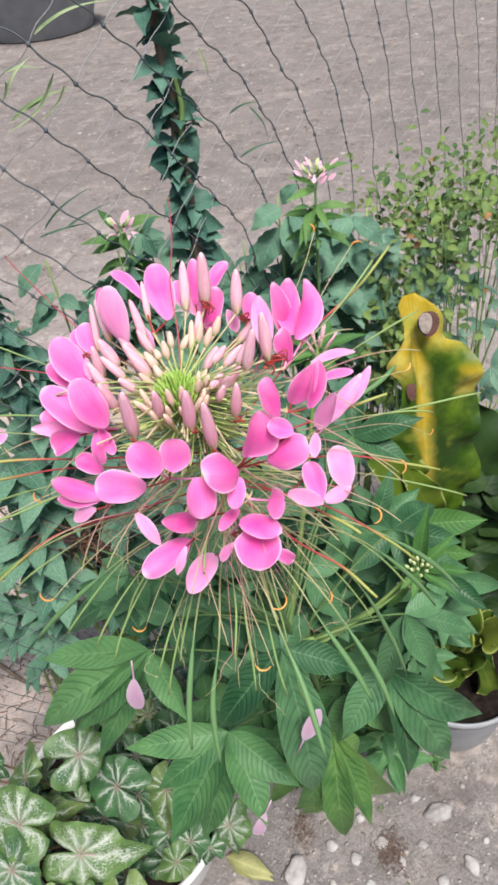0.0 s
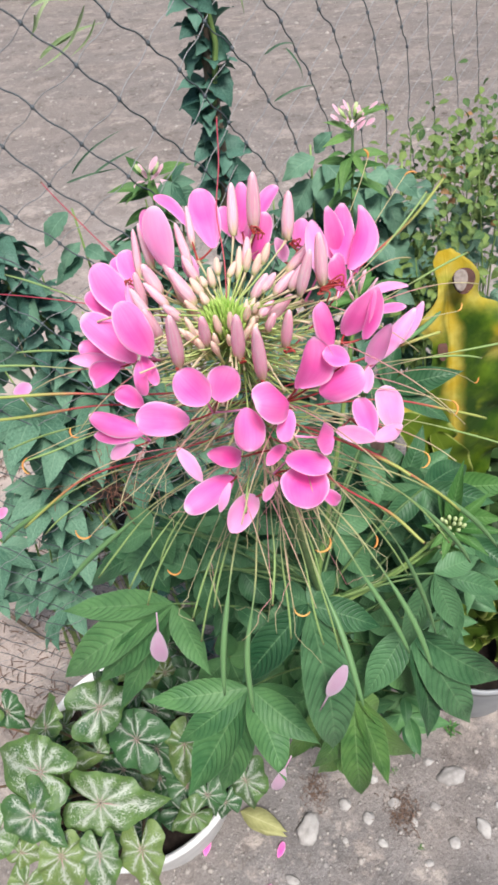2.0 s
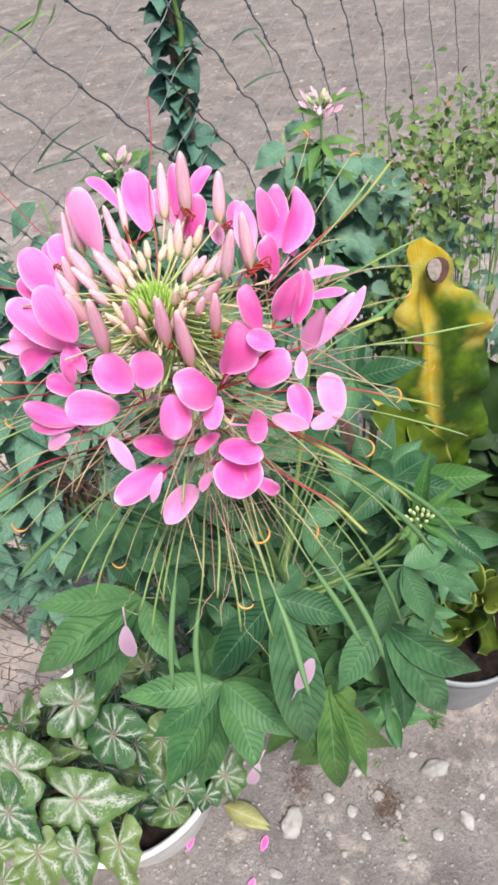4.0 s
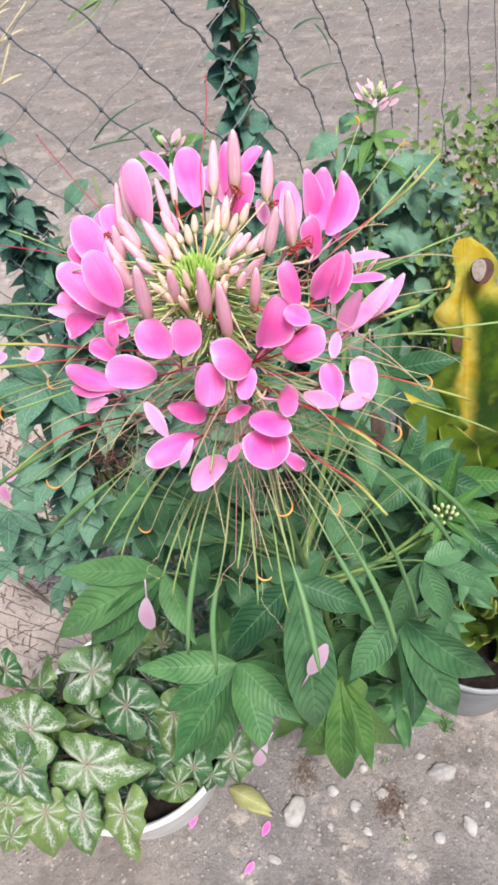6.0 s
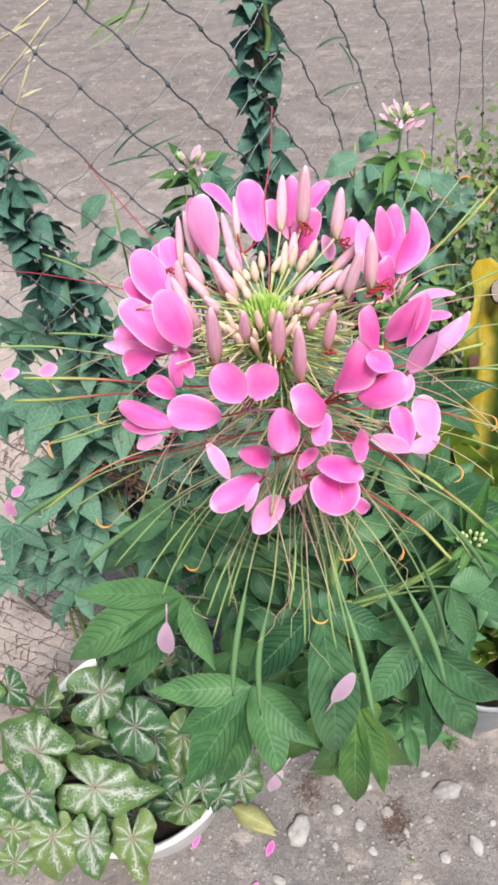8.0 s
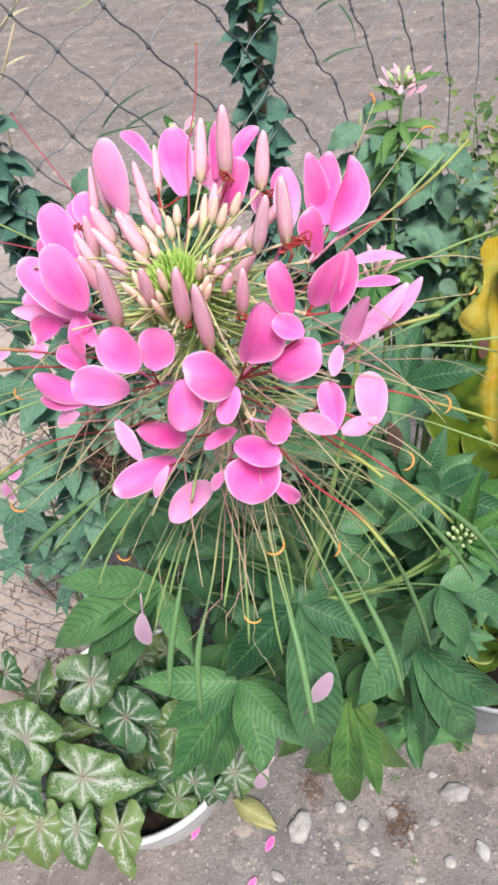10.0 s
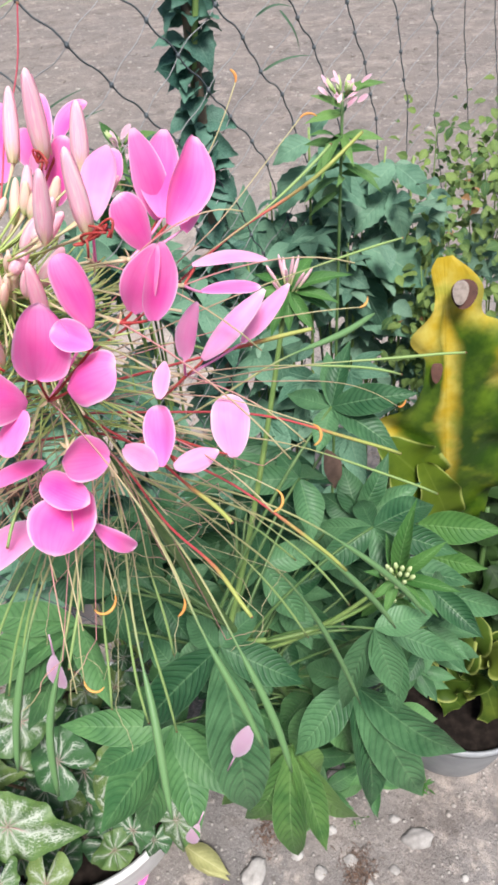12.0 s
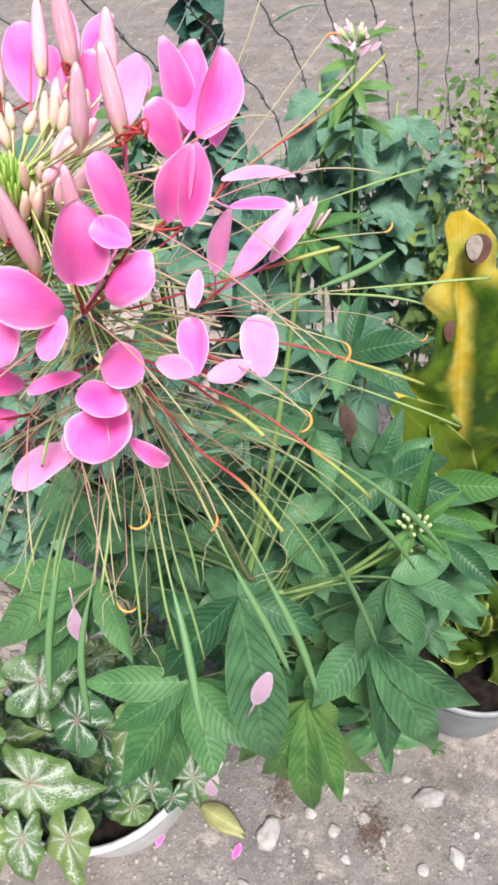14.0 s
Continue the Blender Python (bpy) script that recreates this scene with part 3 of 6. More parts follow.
stone(-36, 364, 13, 13)

pebbles = Shape()
rng = random.Random(4)
for n in range(4300):
    x, y = (rng.uniform(-0.7, 0.8), rng.uniform(0.25, 1.3)) if n < 1700 else (rng.uniform(-4, 4), rng.uniform(1.2, 9.5))
    r = 0.001 + 0.006 * rng.random() ** 3 if n < 1700 else rng.uniform(0.004, 0.016) * (1.8 if rng.random() < 0.1 else 0.8)
    rock(pebbles, (x, y, ground_height(x, y) + 0.05 * r), r, r * rng.uniform(0.7, 1.2), r * 0.6, n, 6, 3)
tagged(new("pebbles", pebbles.mesh("pebbles", PEBBLE)), "small pale pebbles strewn over the soil", "pebbles", kind="stuff")

clods = Shape()
for n in range(4200):
    far = rng.random()
    x, y = rng.uniform(-1, 1) * (0.9 + 3.6 * far), 0.85 + 8.2 * far ** 1.4
    r = rng.uniform(0.002, 0.008) * (1 + 1.6 * far) * (1.9 if rng.random() < 0.06 else 1.0)
    rock(clods, (x, y, ground_height(x, y)), r * rng.uniform(0.6, 1.6), r, r * 0.45, n * 1.37, 7, 3)
tagged(new("soil_clods", clods.mesh("soil_clods", SOIL)), "crumbled clods of dry grey-brown soil", "soil clods", kind="stuff")

litter = Shape()
for n in range(520):
    x, y = rng.choice(((0.128, 0.447), (-0.051, 0.504), (0.123, 0.467)))
    x, y = rng.gauss(x, 0.016), rng.gauss(y, 0.019)
    z, a, l = ground_height(x, y) + 0.004, rng.uniform(0, 6.28), rng.uniform(0.002, 0.012)
    litter.tube([(x, y, z), (x + l * math.cos(a) * 0.5, y + l * math.sin(a) * 0.5, z + rng.uniform(0, 0.006)), (x + l * math.cos(a), y + l * math.sin(a), z)], rng.uniform(0.0003, 0.0008), 4)
for n in range(1500):
    x, y = rng.uniform(-1.25, -0.30), rng.uniform(0.62, 1.7)
    z, a, l = ground_height(x, y) + 0.004, rng.uniform(0, 6.28), rng.uniform(0.006, 0.045)
    litter.tube([(x, y, z), (x + l * math.cos(a) * 0.5, y + l * math.sin(a) * 0.5, z + rng.uniform(0, 0.01)), (x + l * math.cos(a), y + l * math.sin(a), z)], rng.uniform(0.0006, 0.0017), 4)
tagged(new("plant_litter", litter.mesh("plant_litter", LITTER)), "brown dry plant crumbs lying on the soil", "litter", kind="stuff")


# ---- a fallen twig behind the net ----
twig = [Vector(p) for p in ((-0.890, 0.968, 0.012), (-0.810, 0.915, 0.012), (-0.744, 0.871, 0.012), (-0.683, 0.848, 0.012))]
alone("twig", Shape().tube(twig, [0.006, 0.0055, 0.005, 0.0035], 7), WOOD, twig[0], "thin brown twig lying on the soil behind the net", "twig")


# ---- unseen plain wall added behind the camera; closes the place, blocks low sky ----
def slab(x0, x1, y0, y1, z0, z1, shape):
    c = [Vector((x, y, z)) for z in (z0, z1) for x, y in ((x0, y0), (x1, y0), (x1, y1), (x0, y1))]
    for q in ((0, 1, 5, 4), (1, 2, 6, 5), (2, 3, 7, 6), (3, 0, 4, 7), (4, 5, 6, 7)):
        shape.grid([[c[q[0]], c[q[1]]], [c[q[3]], c[q[2]]]])
    return shape


wall = new("wall_south", slab(-5, 5, -2.1, -1.9, -0.05, 1.6, Shape()).mesh("wall_south", PLASTER, smooth=False))
tagged(wall, "unseen plain grey rendered wall added behind the camera to block low sky light", "wall", kind="structure")


# ---- the net fence ----
CORNER = Vector((-0.200, 0.700, 0))
CELL_W, CELL_H = 0.0905, 0.0725


def fence_place(s, z):
    """A place on the net: s metres along it from its corner, z up."""
    s = s - (0.13 + min(0.75, 0.95 * max(0.0, s - 0.05))) * (1.35 - z)
    bow = 0.006 * math.sin(5 * s + 3 * z) + 0.004 * math.sin(11 * s - 7 * z)
    if s < 0:
        return Vector((CORNER.x + s, CORNER.y - 0.02 * s + bow, z))
    return Vector((CORNER.x + s * 0.602, CORNER.y + s * 0.799 + bow, z))


net = thing("net_fence", (CORNER.x, CORNER.y, 0.0), "blue-green knotted cord net with diamond mesh, hung as a fence", "fence")
N0, N1, LEVELS = -9, 26, 46
jolt = random.Random(11)
jog = {}


def knot(i, k):
    """Knot of column i and level k; odd levels lie half a mesh aside."""
    if (i, k) not in jog:
        jog[i, k] = (jolt.uniform(-0.004, 0.004), jolt.uniform(-0.004, 0.004))
    a, b = jog[i, k]
    return fence_place(0.020 + (i + 0.5 * (k % 2)) * CELL_W + a, max(0.004, 1.352 + (k - 37) * CELL_H / 2 + b))


for lean in (1, -1):
    for start in range(N0 - 24, N1 + 24):
        points, i = [], start
        for k in range(LEVELS):
            if N0 <= i <= N1:
                p = knot(i, k)
                if points:
                    q = points[-1]
                    d = p - q
                    for f in (0.14, 0.28, 0.42, 0.58, 0.72, 0.86):
                        points.append(q + d * f + Vector((0, 0, 0.0026 * math.sin(2 * math.pi * f))))
                points.append(p)
            if lean == 1:
                i += k % 2
            else:
                i -= 1 - k % 2
        if len(points) > 14:
            s = Shape().tube(points, 0.00088 if lean < 0 else 0.00058, 4)
            part("strand", s, WIRE if lean < 0 else WIRE_LIGHT, net)
KNOT = rock(Shape(), (0, 0, 0), 0.0026, 0.0026, 0.0034, 5, 6, 3).mesh("knot", WIRE)
for k in range(24, LEVELS):
    for i in range(-5, 8):
        piece("knot", KNOT, net, Matrix.Translation(knot(i, k)))


# ---- shared leaf shapes, one metre long, lying along +y ----
def unit_leaf(name, material, width, profile, arch=0.08, cup=0.1, wave=0.0, rows=8, cols=4):
    s = Shape()
    blade(s, (0, 0, 0), (0, 1, 0), width, profile, Vector((0, 0, 1)), arch, cup, wave, rows, cols)
    return s.mesh(name, material)


IVY_LEAF = unit_leaf("ivy_leaf", IVY, 0.95, lambda v: max(0.03, float(np.interp(v, (0, 0.08, 0.22, 0.34, 0.44, 0.56, 0.8, 1), (0.25, 0.75, 1.0, 0.72, 0.80, 0.62, 0.30, 0.02)))), 0.12, 0.14, 0.03, rows=14)
OVAL_LEAF = unit_leaf("oval_leaf", BUSH, 0.62, leaflet_profile, 0.1, 0.12, 0.03)
DRY_OVAL = unit_leaf("dry_oval_leaf", DRY_BROWN, 0.55, leaflet_profile, 0.2, 0.2, 0.03)
WEED_LEAF = unit_leaf("weed_leaf", WEED_DEEP, 0.62, lambda v: max(0.03, math.sin(math.pi * v ** 0.75) ** 0.8 * (1 + 0.16 * (((v * 6) % 1.0) - 0.5))), 0.12, 0.10, 0.03, 26, 6)
NARROW_LEAF = unit_leaf("narrow_leaf", WEED_DEEP, 0.38, leaflet_profile, 0.12, 0.12)
CLEOME_LEAF = unit_leaf("cleome_leaflet", WEED, 0.42, leaflet_profile, 0.12, 0.10, 0.02, 10, 6)


def leaf_pose(at, out, size, droop=0.0, roll=0.0, rng=rng):
    """Pose of a shared leaf at a place, pointing along out."""
    y = Vector(out).normalized()
    x = y.cross(Vector((0, -0.45, 0.9)))
    x = x.normalized() if x.length > 1e-3 else Vector((1, 0, 0))
    z = x.cross(y)
    m = Matrix((x, y, z)).transposed().to_4x4()
    return Matrix.Translation(at) @ m @ pose(0, 0, 0, -droop, roll, 0) @ Matrix.Diagonal((size, size, size, 1))


# ---- the post wound round with ivy, and the ivy trailing on the net ----
def ivy(name, path, n, spread, size, label, seed, stake=True, low=0.0):
    r = random.Random(seed)
    ob = thing(name, Vector((path[0][0], path[0][1], 0)), label, "ivy")
    path = [Vector(p) for p in path]
    if stake:
        part("stake", Shape().tube(path, 0.007, 8), WOOD, ob, "thin rough wooden stake")
    part("vine", Shape().tube([p + Vector((0.016 * math.cos(9 * i), 0.016 * math.sin(9 * i), 0)) for i, p in enumerate(path)], 0.0035, 5), STEM, ob)
    for i in range(n):
        f = (low + (1 - low) * (i + r.random()) / n) * (len(path) - 1)
        a = int(min(f, len(path) - 2))
        p = path[a].lerp(path[a + 1], f - a)
        t = r.uniform(0, 2 * math.pi)
        out = Vector((0.8 * math.cos(t), 0.8 * math.sin(t) - 0.3, r.uniform(-1.0, 0.35)))
        p = p + Vector((math.cos(t), math.sin(t), 0)) * spread * r.uniform(0.2, 0.9)
        piece("ivy_leaf", IVY_LEAF, ob, leaf_pose(p, out, size * r.uniform(0.5, 1.35), r.uniform(-20, 40), r.uniform(-65, 65)))
    return ob


ivy("ivy_post", [(-0.115 + 0.004 * math.sin(i), 0.845, z) for i, z in enumerate(np.linspace(0, 1.62, 12))], 300, 0.013, 0.030, "dark green ivy wound round a thin stake behind the net", 3, True, 0.45)
ivy("trailing_ivy", [(-0.30, 0.76, 0.0), (-0.32, 0.76, 0.5), (-0.345, 0.755, 0.92), (-0.37, 0.75, 1.03), (-0.385, 0.745, 1.105), (-0.405, 0.74, 1.185), (-0.42, 0.74, 1.262), (-0.44, 0.74, 1.290)], 240, 0.024, 0.033, "dark green ivy climbing up behind the net", 5, False)


# ---- plants behind the net ----
def shrub(name, base, centre, radii, n, size, mesh, label, category, seed, stems=6, fingers=1, stem_material=STEM):
    """A loose bush: stems from the ground and leaves scattered in a ragged cloud."""
    r = random.Random(seed)
    base, centre = Vector(base), Vector(centre)
    ob = thing(name, base, label, category)
    tops = []
    for i in range(stems):
        top = centre + Vector((r.uniform(-1, 1) * radii[0] * 0.7, r.uniform(-1, 1) * radii[1] * 0.7, r.uniform(-0.2, 0.8) * radii[2]))
        tops.append(top)
        pts = bezier(base + Vector((r.uniform(-0.02, 0.02), r.uniform(-0.02, 0.02), 0)), Vector((base.x * 0.6 + top.x * 0.4, base.y * 0.6 + top.y * 0.4, top.z * 0.6)), top, 10)
        part("stem", Shape().tube(pts, [(0.003 if mesh is OVAL_LEAF else 0.0045) * (1 - 0.072 * k) for k in range(11)], 6), stem_material, ob)
    for i in range(n):
        top = r.choice(tops)
        d = Vector([max(-0.85, min(0.85, r.gauss(0, 0.42))) for k in range(3)])
        p = centre + Vector((d.x * radii[0], d.y * radii[1], d.z * radii[2])) if r.random() < 0.6 else top + Vector((r.gauss(0, 0.2) * radii[0], r.gauss(0, 0.2) * radii[1], -abs(r.gauss(0, 0.45)) * radii[2]))
        p.z = min(max(p.z, 0.03), centre.z + 0.95 * radii[2])
        out = Vector((d.x + r.uniform(-0.6, 0.6), d.y - 0.5 + r.uniform(-0.6, 0.6), r.uniform(-0.6, 0.35)))
        big, tilt, droop = size * r.uniform(0.55, 1.25), r.uniform(-35, 35), r.uniform(-10, 35)
        for k in range(fingers):
            fan = (k - 0.5 * (fingers - 1)) * 47
            piece("leaf", DRY_OVAL if mesh is OVAL_LEAF and p.z < centre.z and r.random() < 0.06 else mesh, ob, leaf_pose(p, out, 1.0, droop, tilt) @ pose(0, 0, 0, 0, 0, fan + r.uniform(-8, 8)) @ Matrix.Diagonal((big, big, big, 1)) @ Matrix.Scale(1 - 0.13 * abs(k - 0.5 * (fingers - 1)), 4))
    return ob


WEEDY = "dusty blue-green broad-leaved weed growing along the net"
FOLIAGE = "blue-green spider flower foliage behind the net"
shrub("weed_plant", (0.02, 1.00, 0), (0.021, 0.949, 0.869), (0.16, 0.13, 0.31), 120, 0.050, WEED_LEAF, WEEDY, "weed", 21)
shrub("weed_plant", (0.12, 1.03, 0), (0.097, 1.015, 0.893), (0.11, 0.08, 0.22), 60, 0.046, NARROW_LEAF, WEEDY, "weed", 22, 7, 5)
shrub("weed_plant", (0.31, 1.15, 0), (0.290, 1.132, 0.859), (0.17, 0.08, 0.12), 34, 0.046, NARROW_LEAF, WEEDY, "weed", 44, 6, 5)
shrub("weed_plant", (0.27, 1.00, 0), (0.27, 0.98, 0.80), (0.15, 0.07, 0.20), 40, 0.046, NARROW_LEAF, WEEDY, "weed", 45, 6, 5)
shrub("leafy_bush", (0.37, 1.19, 0), (0.307, 1.132, 1.050), (0.22, 0.12, 0.10), 300, 0.018, OVAL_LEAF, "loose yellow-green bush with small oval leaves", "bush", 23, 6)
shrub("leafy_bush", (0.48, 1.02, 0), (0.45, 1.00, 0.48), (0.16, 0.10, 0.30), 260, 0.040, OVAL_LEAF, "low loose bush with small oval leaves behind the pot", "bush", 24, 5)
shrub("leafy_bush", (0.25, 1.01, 0), (0.205, 0.952, 0.905), (0.10, 0.06, 0.22), 260, 0.019, OVAL_LEAF, "loose yellow-green bush with small oval leaves", "bush", 28, 4)
shrub("weed_plant", (-0.42, 0.84, 0), (-0.43, 0.80, 0.66), (0.20, 0.08, 0.36), 34, 0.095, CLEOME_LEAF, FOLIAGE, "weed", 25, 7, 5)
shrub("weed_plant", (-0.20, 0.88, 0), (-0.25, 0.79, 0.80), (0.16, 0.08, 0.34), 34, 0.092, CLEOME_LEAF, FOLIAGE, "weed", 26, 7, 5)
shrub("weed_plant", (-0.64, 0.84, 0), (-0.60, 0.80, 0.42), (0.14, 0.07, 0.26), 20, 0.085, CLEOME_LEAF, FOLIAGE, "weed", 27, 5, 5)
shrub("weed_plant", (-0.36, 0.78, 0), (-0.36, 0.77, 0.92), (0.16, 0.05, 0.22), 17, 0.085, CLEOME_LEAF, FOLIAGE, "weed", 37, 7, 5)
shrub("weed_plant", (-0.02, 0.92, 0), (-0.05, 0.90, 0.75), (0.14, 0.06, 0.34), 34, 0.09, CLEOME_LEAF, FOLIAGE, "weed", 29, 6, 5)
shrub("weed_plant", (0.06, 1.01, 0), (0.047, 0.973, 1.041), (0.10, 0.07, 0.12), 40, 0.044, NARROW_LEAF, WEEDY, "weed", 30, 7, 5)
shrub("weed_plant", (-0.06, 1.02, 0), (-0.07, 0.98, 0.98), (0.12, 0.06, 0.16), 26, 0.06, CLEOME_LEAF, FOLIAGE, "weed", 33, 6, 5)
shrub("weed_plant", (-0.22, 0.86, 0), (-0.22, 0.83, 1.08), (0.10, 0.04, 0.12), 20, 0.05, CLEOME_LEAF, FOLIAGE, "weed", 34, 6, 5)
shrub("leafy_bush", (0.42, 1.37, 0), (0.424, 1.267, 1.040), (0.24, 0.13, 0.11), 320, 0.019, OVAL_LEAF, "loose yellow-green bush with small oval leaves", "bush", 35, 6)
shrub("leafy_bush", (0.21, 1.15, 0), (0.206, 1.132, 0.985), (0.13, 0.08, 0.13), 240, 0.018, OVAL_LEAF, "loose yellow-green bush with small oval leaves", "bush", 36, 4)
shrub("leafy_bush", (0.25, 0.94, 0), (0.190, 0.922, 0.955), (0.08, 0.05, 0.14), 200, 0.018, OVAL_LEAF, "loose yellow-green bush with small oval leaves", "bush", 39, 4)
shrub("leafy_bush", (0.39, 1.06, 0), (0.365, 1.038, 1.070), (0.17, 0.09, 0.09), 240, 0.018, OVAL_LEAF, "loose yellow-green bush with small oval leaves", "bush", 38, 5)


def broad_weed(base, height, leaves, seed):
    """A weed with a few large soft drooping leaves: each leaf's foot, tip and breadth."""
    r = random.Random(seed)
    base = Vector(base)
    ob = thing("weed_plant", base, "dusty blue-green weed with large drooping leaves by the net", "weed")
    part("stem", Shape().tube(bezier(base, base + Vector((0.01, 0, height * 0.6)), base + Vector((0.0, 0, height)), 10), [0.0045 - 0.0003 * k for k in range(11)], 6), STEM, ob)
    for b, t, w in leaves:
        s = Shape()
        blade(s, Vector(b) * 0.001, Vector(t) * 0.001, w * 0.001, lambda v: leaflet_profile(v) * (1 + 0.05 * math.sin(v * 40)), Vector((r.uniform(-0.2, 0.2), -0.5, 0.8)), 0.16, 0.10, 0.05, 40, 10, r.uniform(0, 6), 0.006, 8.0)
        part("leaf", s, WEED, ob)


broad_weed((-0.31, 0.82, 0.0), 1.16, [((-310, 800, 1165), (-345, 780, 1128), 26), ((-306, 805, 1120), (-335, 785, 1088), 24), ((-303, 805, 1112), (-272, 790, 1098), 22), ((-308, 805, 1100), (-350, 785, 1070), 26)], 74)
broad_weed((0.0, 0.93, 0.0), 1.17, [((15, 900, 1160), (55, 880, 1110), 34), ((5, 900, 1165), (-40, 890, 1140), 32), ((12, 905, 1150), (20, 880, 1090), 34), ((0, 915, 1130), (-35, 890, 1075), 38), ((10, 915, 1120), (75, 890, 1085), 38), ((5, 900, 1170), (30, 900, 1196), 22)], 72)
broad_weed((0.13, 0.97, 0.0), 1.12, [((108, 950, 1115), (150, 930, 1080), 32), ((105, 950, 1118), (75, 930, 1085), 30), ((105, 955, 1080), (125, 930, 1020), 36), ((100, 955, 1075), (60, 930, 1030), 36)], 73)
broad_weed((0.06, 0.96, 0.0), 1.08, [((66, 945, 1012), (165, 930, 950), 66), ((47, 980, 1102), (123, 960, 1048), 42), ((50, 970, 1090), (72, 950, 1030), 34), ((40, 970, 1085), (-15, 955, 1065), 36), ((62, 955, 960), (110, 930, 885), 48), ((55, 955, 940), (10, 930, 880), 46), ((60, 955, 900), (150, 930, 870), 50)], 71)


def far_bloom(centre, height, petals, seed, material=PETAL_FADED, size=1.0, leaves=26):
    """A small spider flower behind the net, nearly past its bloom."""
    r = random.Random(seed)
    c = Vector(centre)
    ob = thing("spider_flower", Vector((c.x, c.y + 0.02, 0)), "small pink spider flower on a leafy stalk behind the net", "flower", "spider flowers")
    part("stem", Shape().tube(bezier(Vector((c.x, c.y + 0.02, 0)), Vector((c.x, c.y + 0.02, height * 0.6)), c, 12), [0.0028 - 0.0012 * k / 12 for k in range(13)], 6), PETIOLE, ob)
    for i in range(petals):
        a = r.uniform(0, 6.28)
        b = c + Vector((math.cos(a), math.sin(a), 0)) * r.uniform(0.003, 0.018) + Vector((0, 0, r.uniform(-0.014, 0.010)))
        s = Shape()
        blade(s, b, b + Vector((math.cos(a) * 0.016, math.sin(a) * 0.012, r.uniform(-0.012, 0.018))) * size, r.uniform(0.005, 0.009) * size, petal_profile, rows=6, cols=4)
        part("petal", s, material, ob)
    for i in range(9):
        a = r.uniform(0, 6.28)
        b = c + Vector((math.cos(a), math.sin(a), 0)) * 0.007
        part("bud", Shape().tube([b, b + Vector((math.cos(a) * 0.005, math.sin(a) * 0.005, 0.006)), b + Vector((math.cos(a) * 0.009, math.sin(a) * 0.009, 0.012))], [0.0008, 0.0019, 0.0005], 6), BUD_PALE, ob)
    for i in range(leaves):
        a = r.uniform(0, 6.28)
        z = c.z - r.uniform(0.004, 0.10)
        l = r.uniform(0.030, 0.058)
        s = Shape()
        b = Vector((c.x, c.y + 0.01, z))
        blade(s, b, b + Vector((math.cos(a) * l, math.sin(a) * l - 0.01, r.uniform(-0.03, 0.025))), l * 0.26, leaflet_profile, Vector((r.uniform(-0.5, 0.5), -0.5, 0.7)), 0.12, 0.1, rows=8, cols=4)
        part("leaf", s, LEAF_FRONT, ob)


far_bloom((0.045, 0.783, 1.250), 1.250, 22, 31, PETAL_FADED, 0.62, 22)
far_bloom((-0.205, 0.83, 1.19), 1.19, 9, 32)
far_bloom((-0.432, 0.79, 1.395), 1.395, 12, 41, PETAL, 1.7, 4)


grass = thing("grass_clump", (-0.24, 0.80, 0.0), "thin arching pale green grass blades beside the net", "grass")
part("stem", Shape().tube(bezier(Vector((-0.24, 0.80, 0)), Vector((-0.25, 0.80, 0.5)), Vector((-0.24, 0.80, 0.9)), 12), [0.003 - 0.002 * i / 12 for i in range(13)], 6), STEM, grass)


def strap(base, tip, width, arch, dark=0):
    """An arching narrow blade of grass (millimetres)."""
    s = Shape()
    blade(s, mm(base), mm(tip), width * 0.001, lambda v: max(0.05, min(1.0, 8 * v + 0.3) * (1 - v ** 2.5)), Vector((0.3, -0.6, 0.7)), arch, 0.2, 0.0, 14, 4)
    part("blade", s, GRASS_DARK if dark else GRASS, grass)


strap((-227, 780, 1378), (-297, 790, 1327), 4, -0.18, 0)
strap((-222, 780, 1384), (-284, 790, 1345), 4, -0.21, 0)
strap((-214, 780, 1371), (-254, 790, 1337), 3, -0.13, 0)
strap((-274, 780, 1381), (-290, 790, 1357), 3, -0.08, 0)
strap((-287, 790, 1215), (-217, 800, 1257), 3, 0.16, 1)
strap((-296, 790, 1205), (-226, 800, 1213), 3, 0.07, 1)
strap((-259, 790, 1214), (-200, 800, 1236), 3, 0.07, 1)
strap((-42, 860, 1251), (10, 870, 1262), 3, 0.16, 1)
strap((-50, 880, 1297), (-12, 890, 1302), 3, 0.26, 1)
strap((-25, 880, 1302), (-6, 890, 1262), 3, 0.13, 1)
strap((-286, 800, 1363), (-250, 810, 1396), 4, 0.20, 0)
strap((-289, 800, 1337), (-213, 810, 1362), 5, 0.13, 0)
strap((-282, 800, 1385), (-244, 810, 1384), 4, 0.16, 0)
strap((-237, 800, 1417), (-156, 810, 1437), 4, 0.13, 0)
strap((-75, 850, 1377), (-68, 860, 1343), 3, 0.07, 0)


def dry_stalk(points, seed):
    """A bleached dry stalk standing behind the net."""
    top = [mm(p) for p in points]
    foot = Vector((top[0].x - 0.02, top[0].y + 0.01, 0))
    ob = thing("dry_stalk", foot, "thin bleached dry stalk leaning behind the net", "stalk", "dry stalks")
    part("stem", Shape().tube(bezier(foot, Vector((foot.x, foot.y, top[0].z * 0.7)), top[0], 8) + top[1:], 0.0013, 5), DRY_STRAW, ob)
    a, b = top[-2], top[-1]
    s = Shape()
    blade(s, a, a + Vector((0.035, -0.005, 0.012)), 0.0035, leaflet_profile, rows=6, cols=4)
    part("leaf", s, DRY_STRAW, ob)


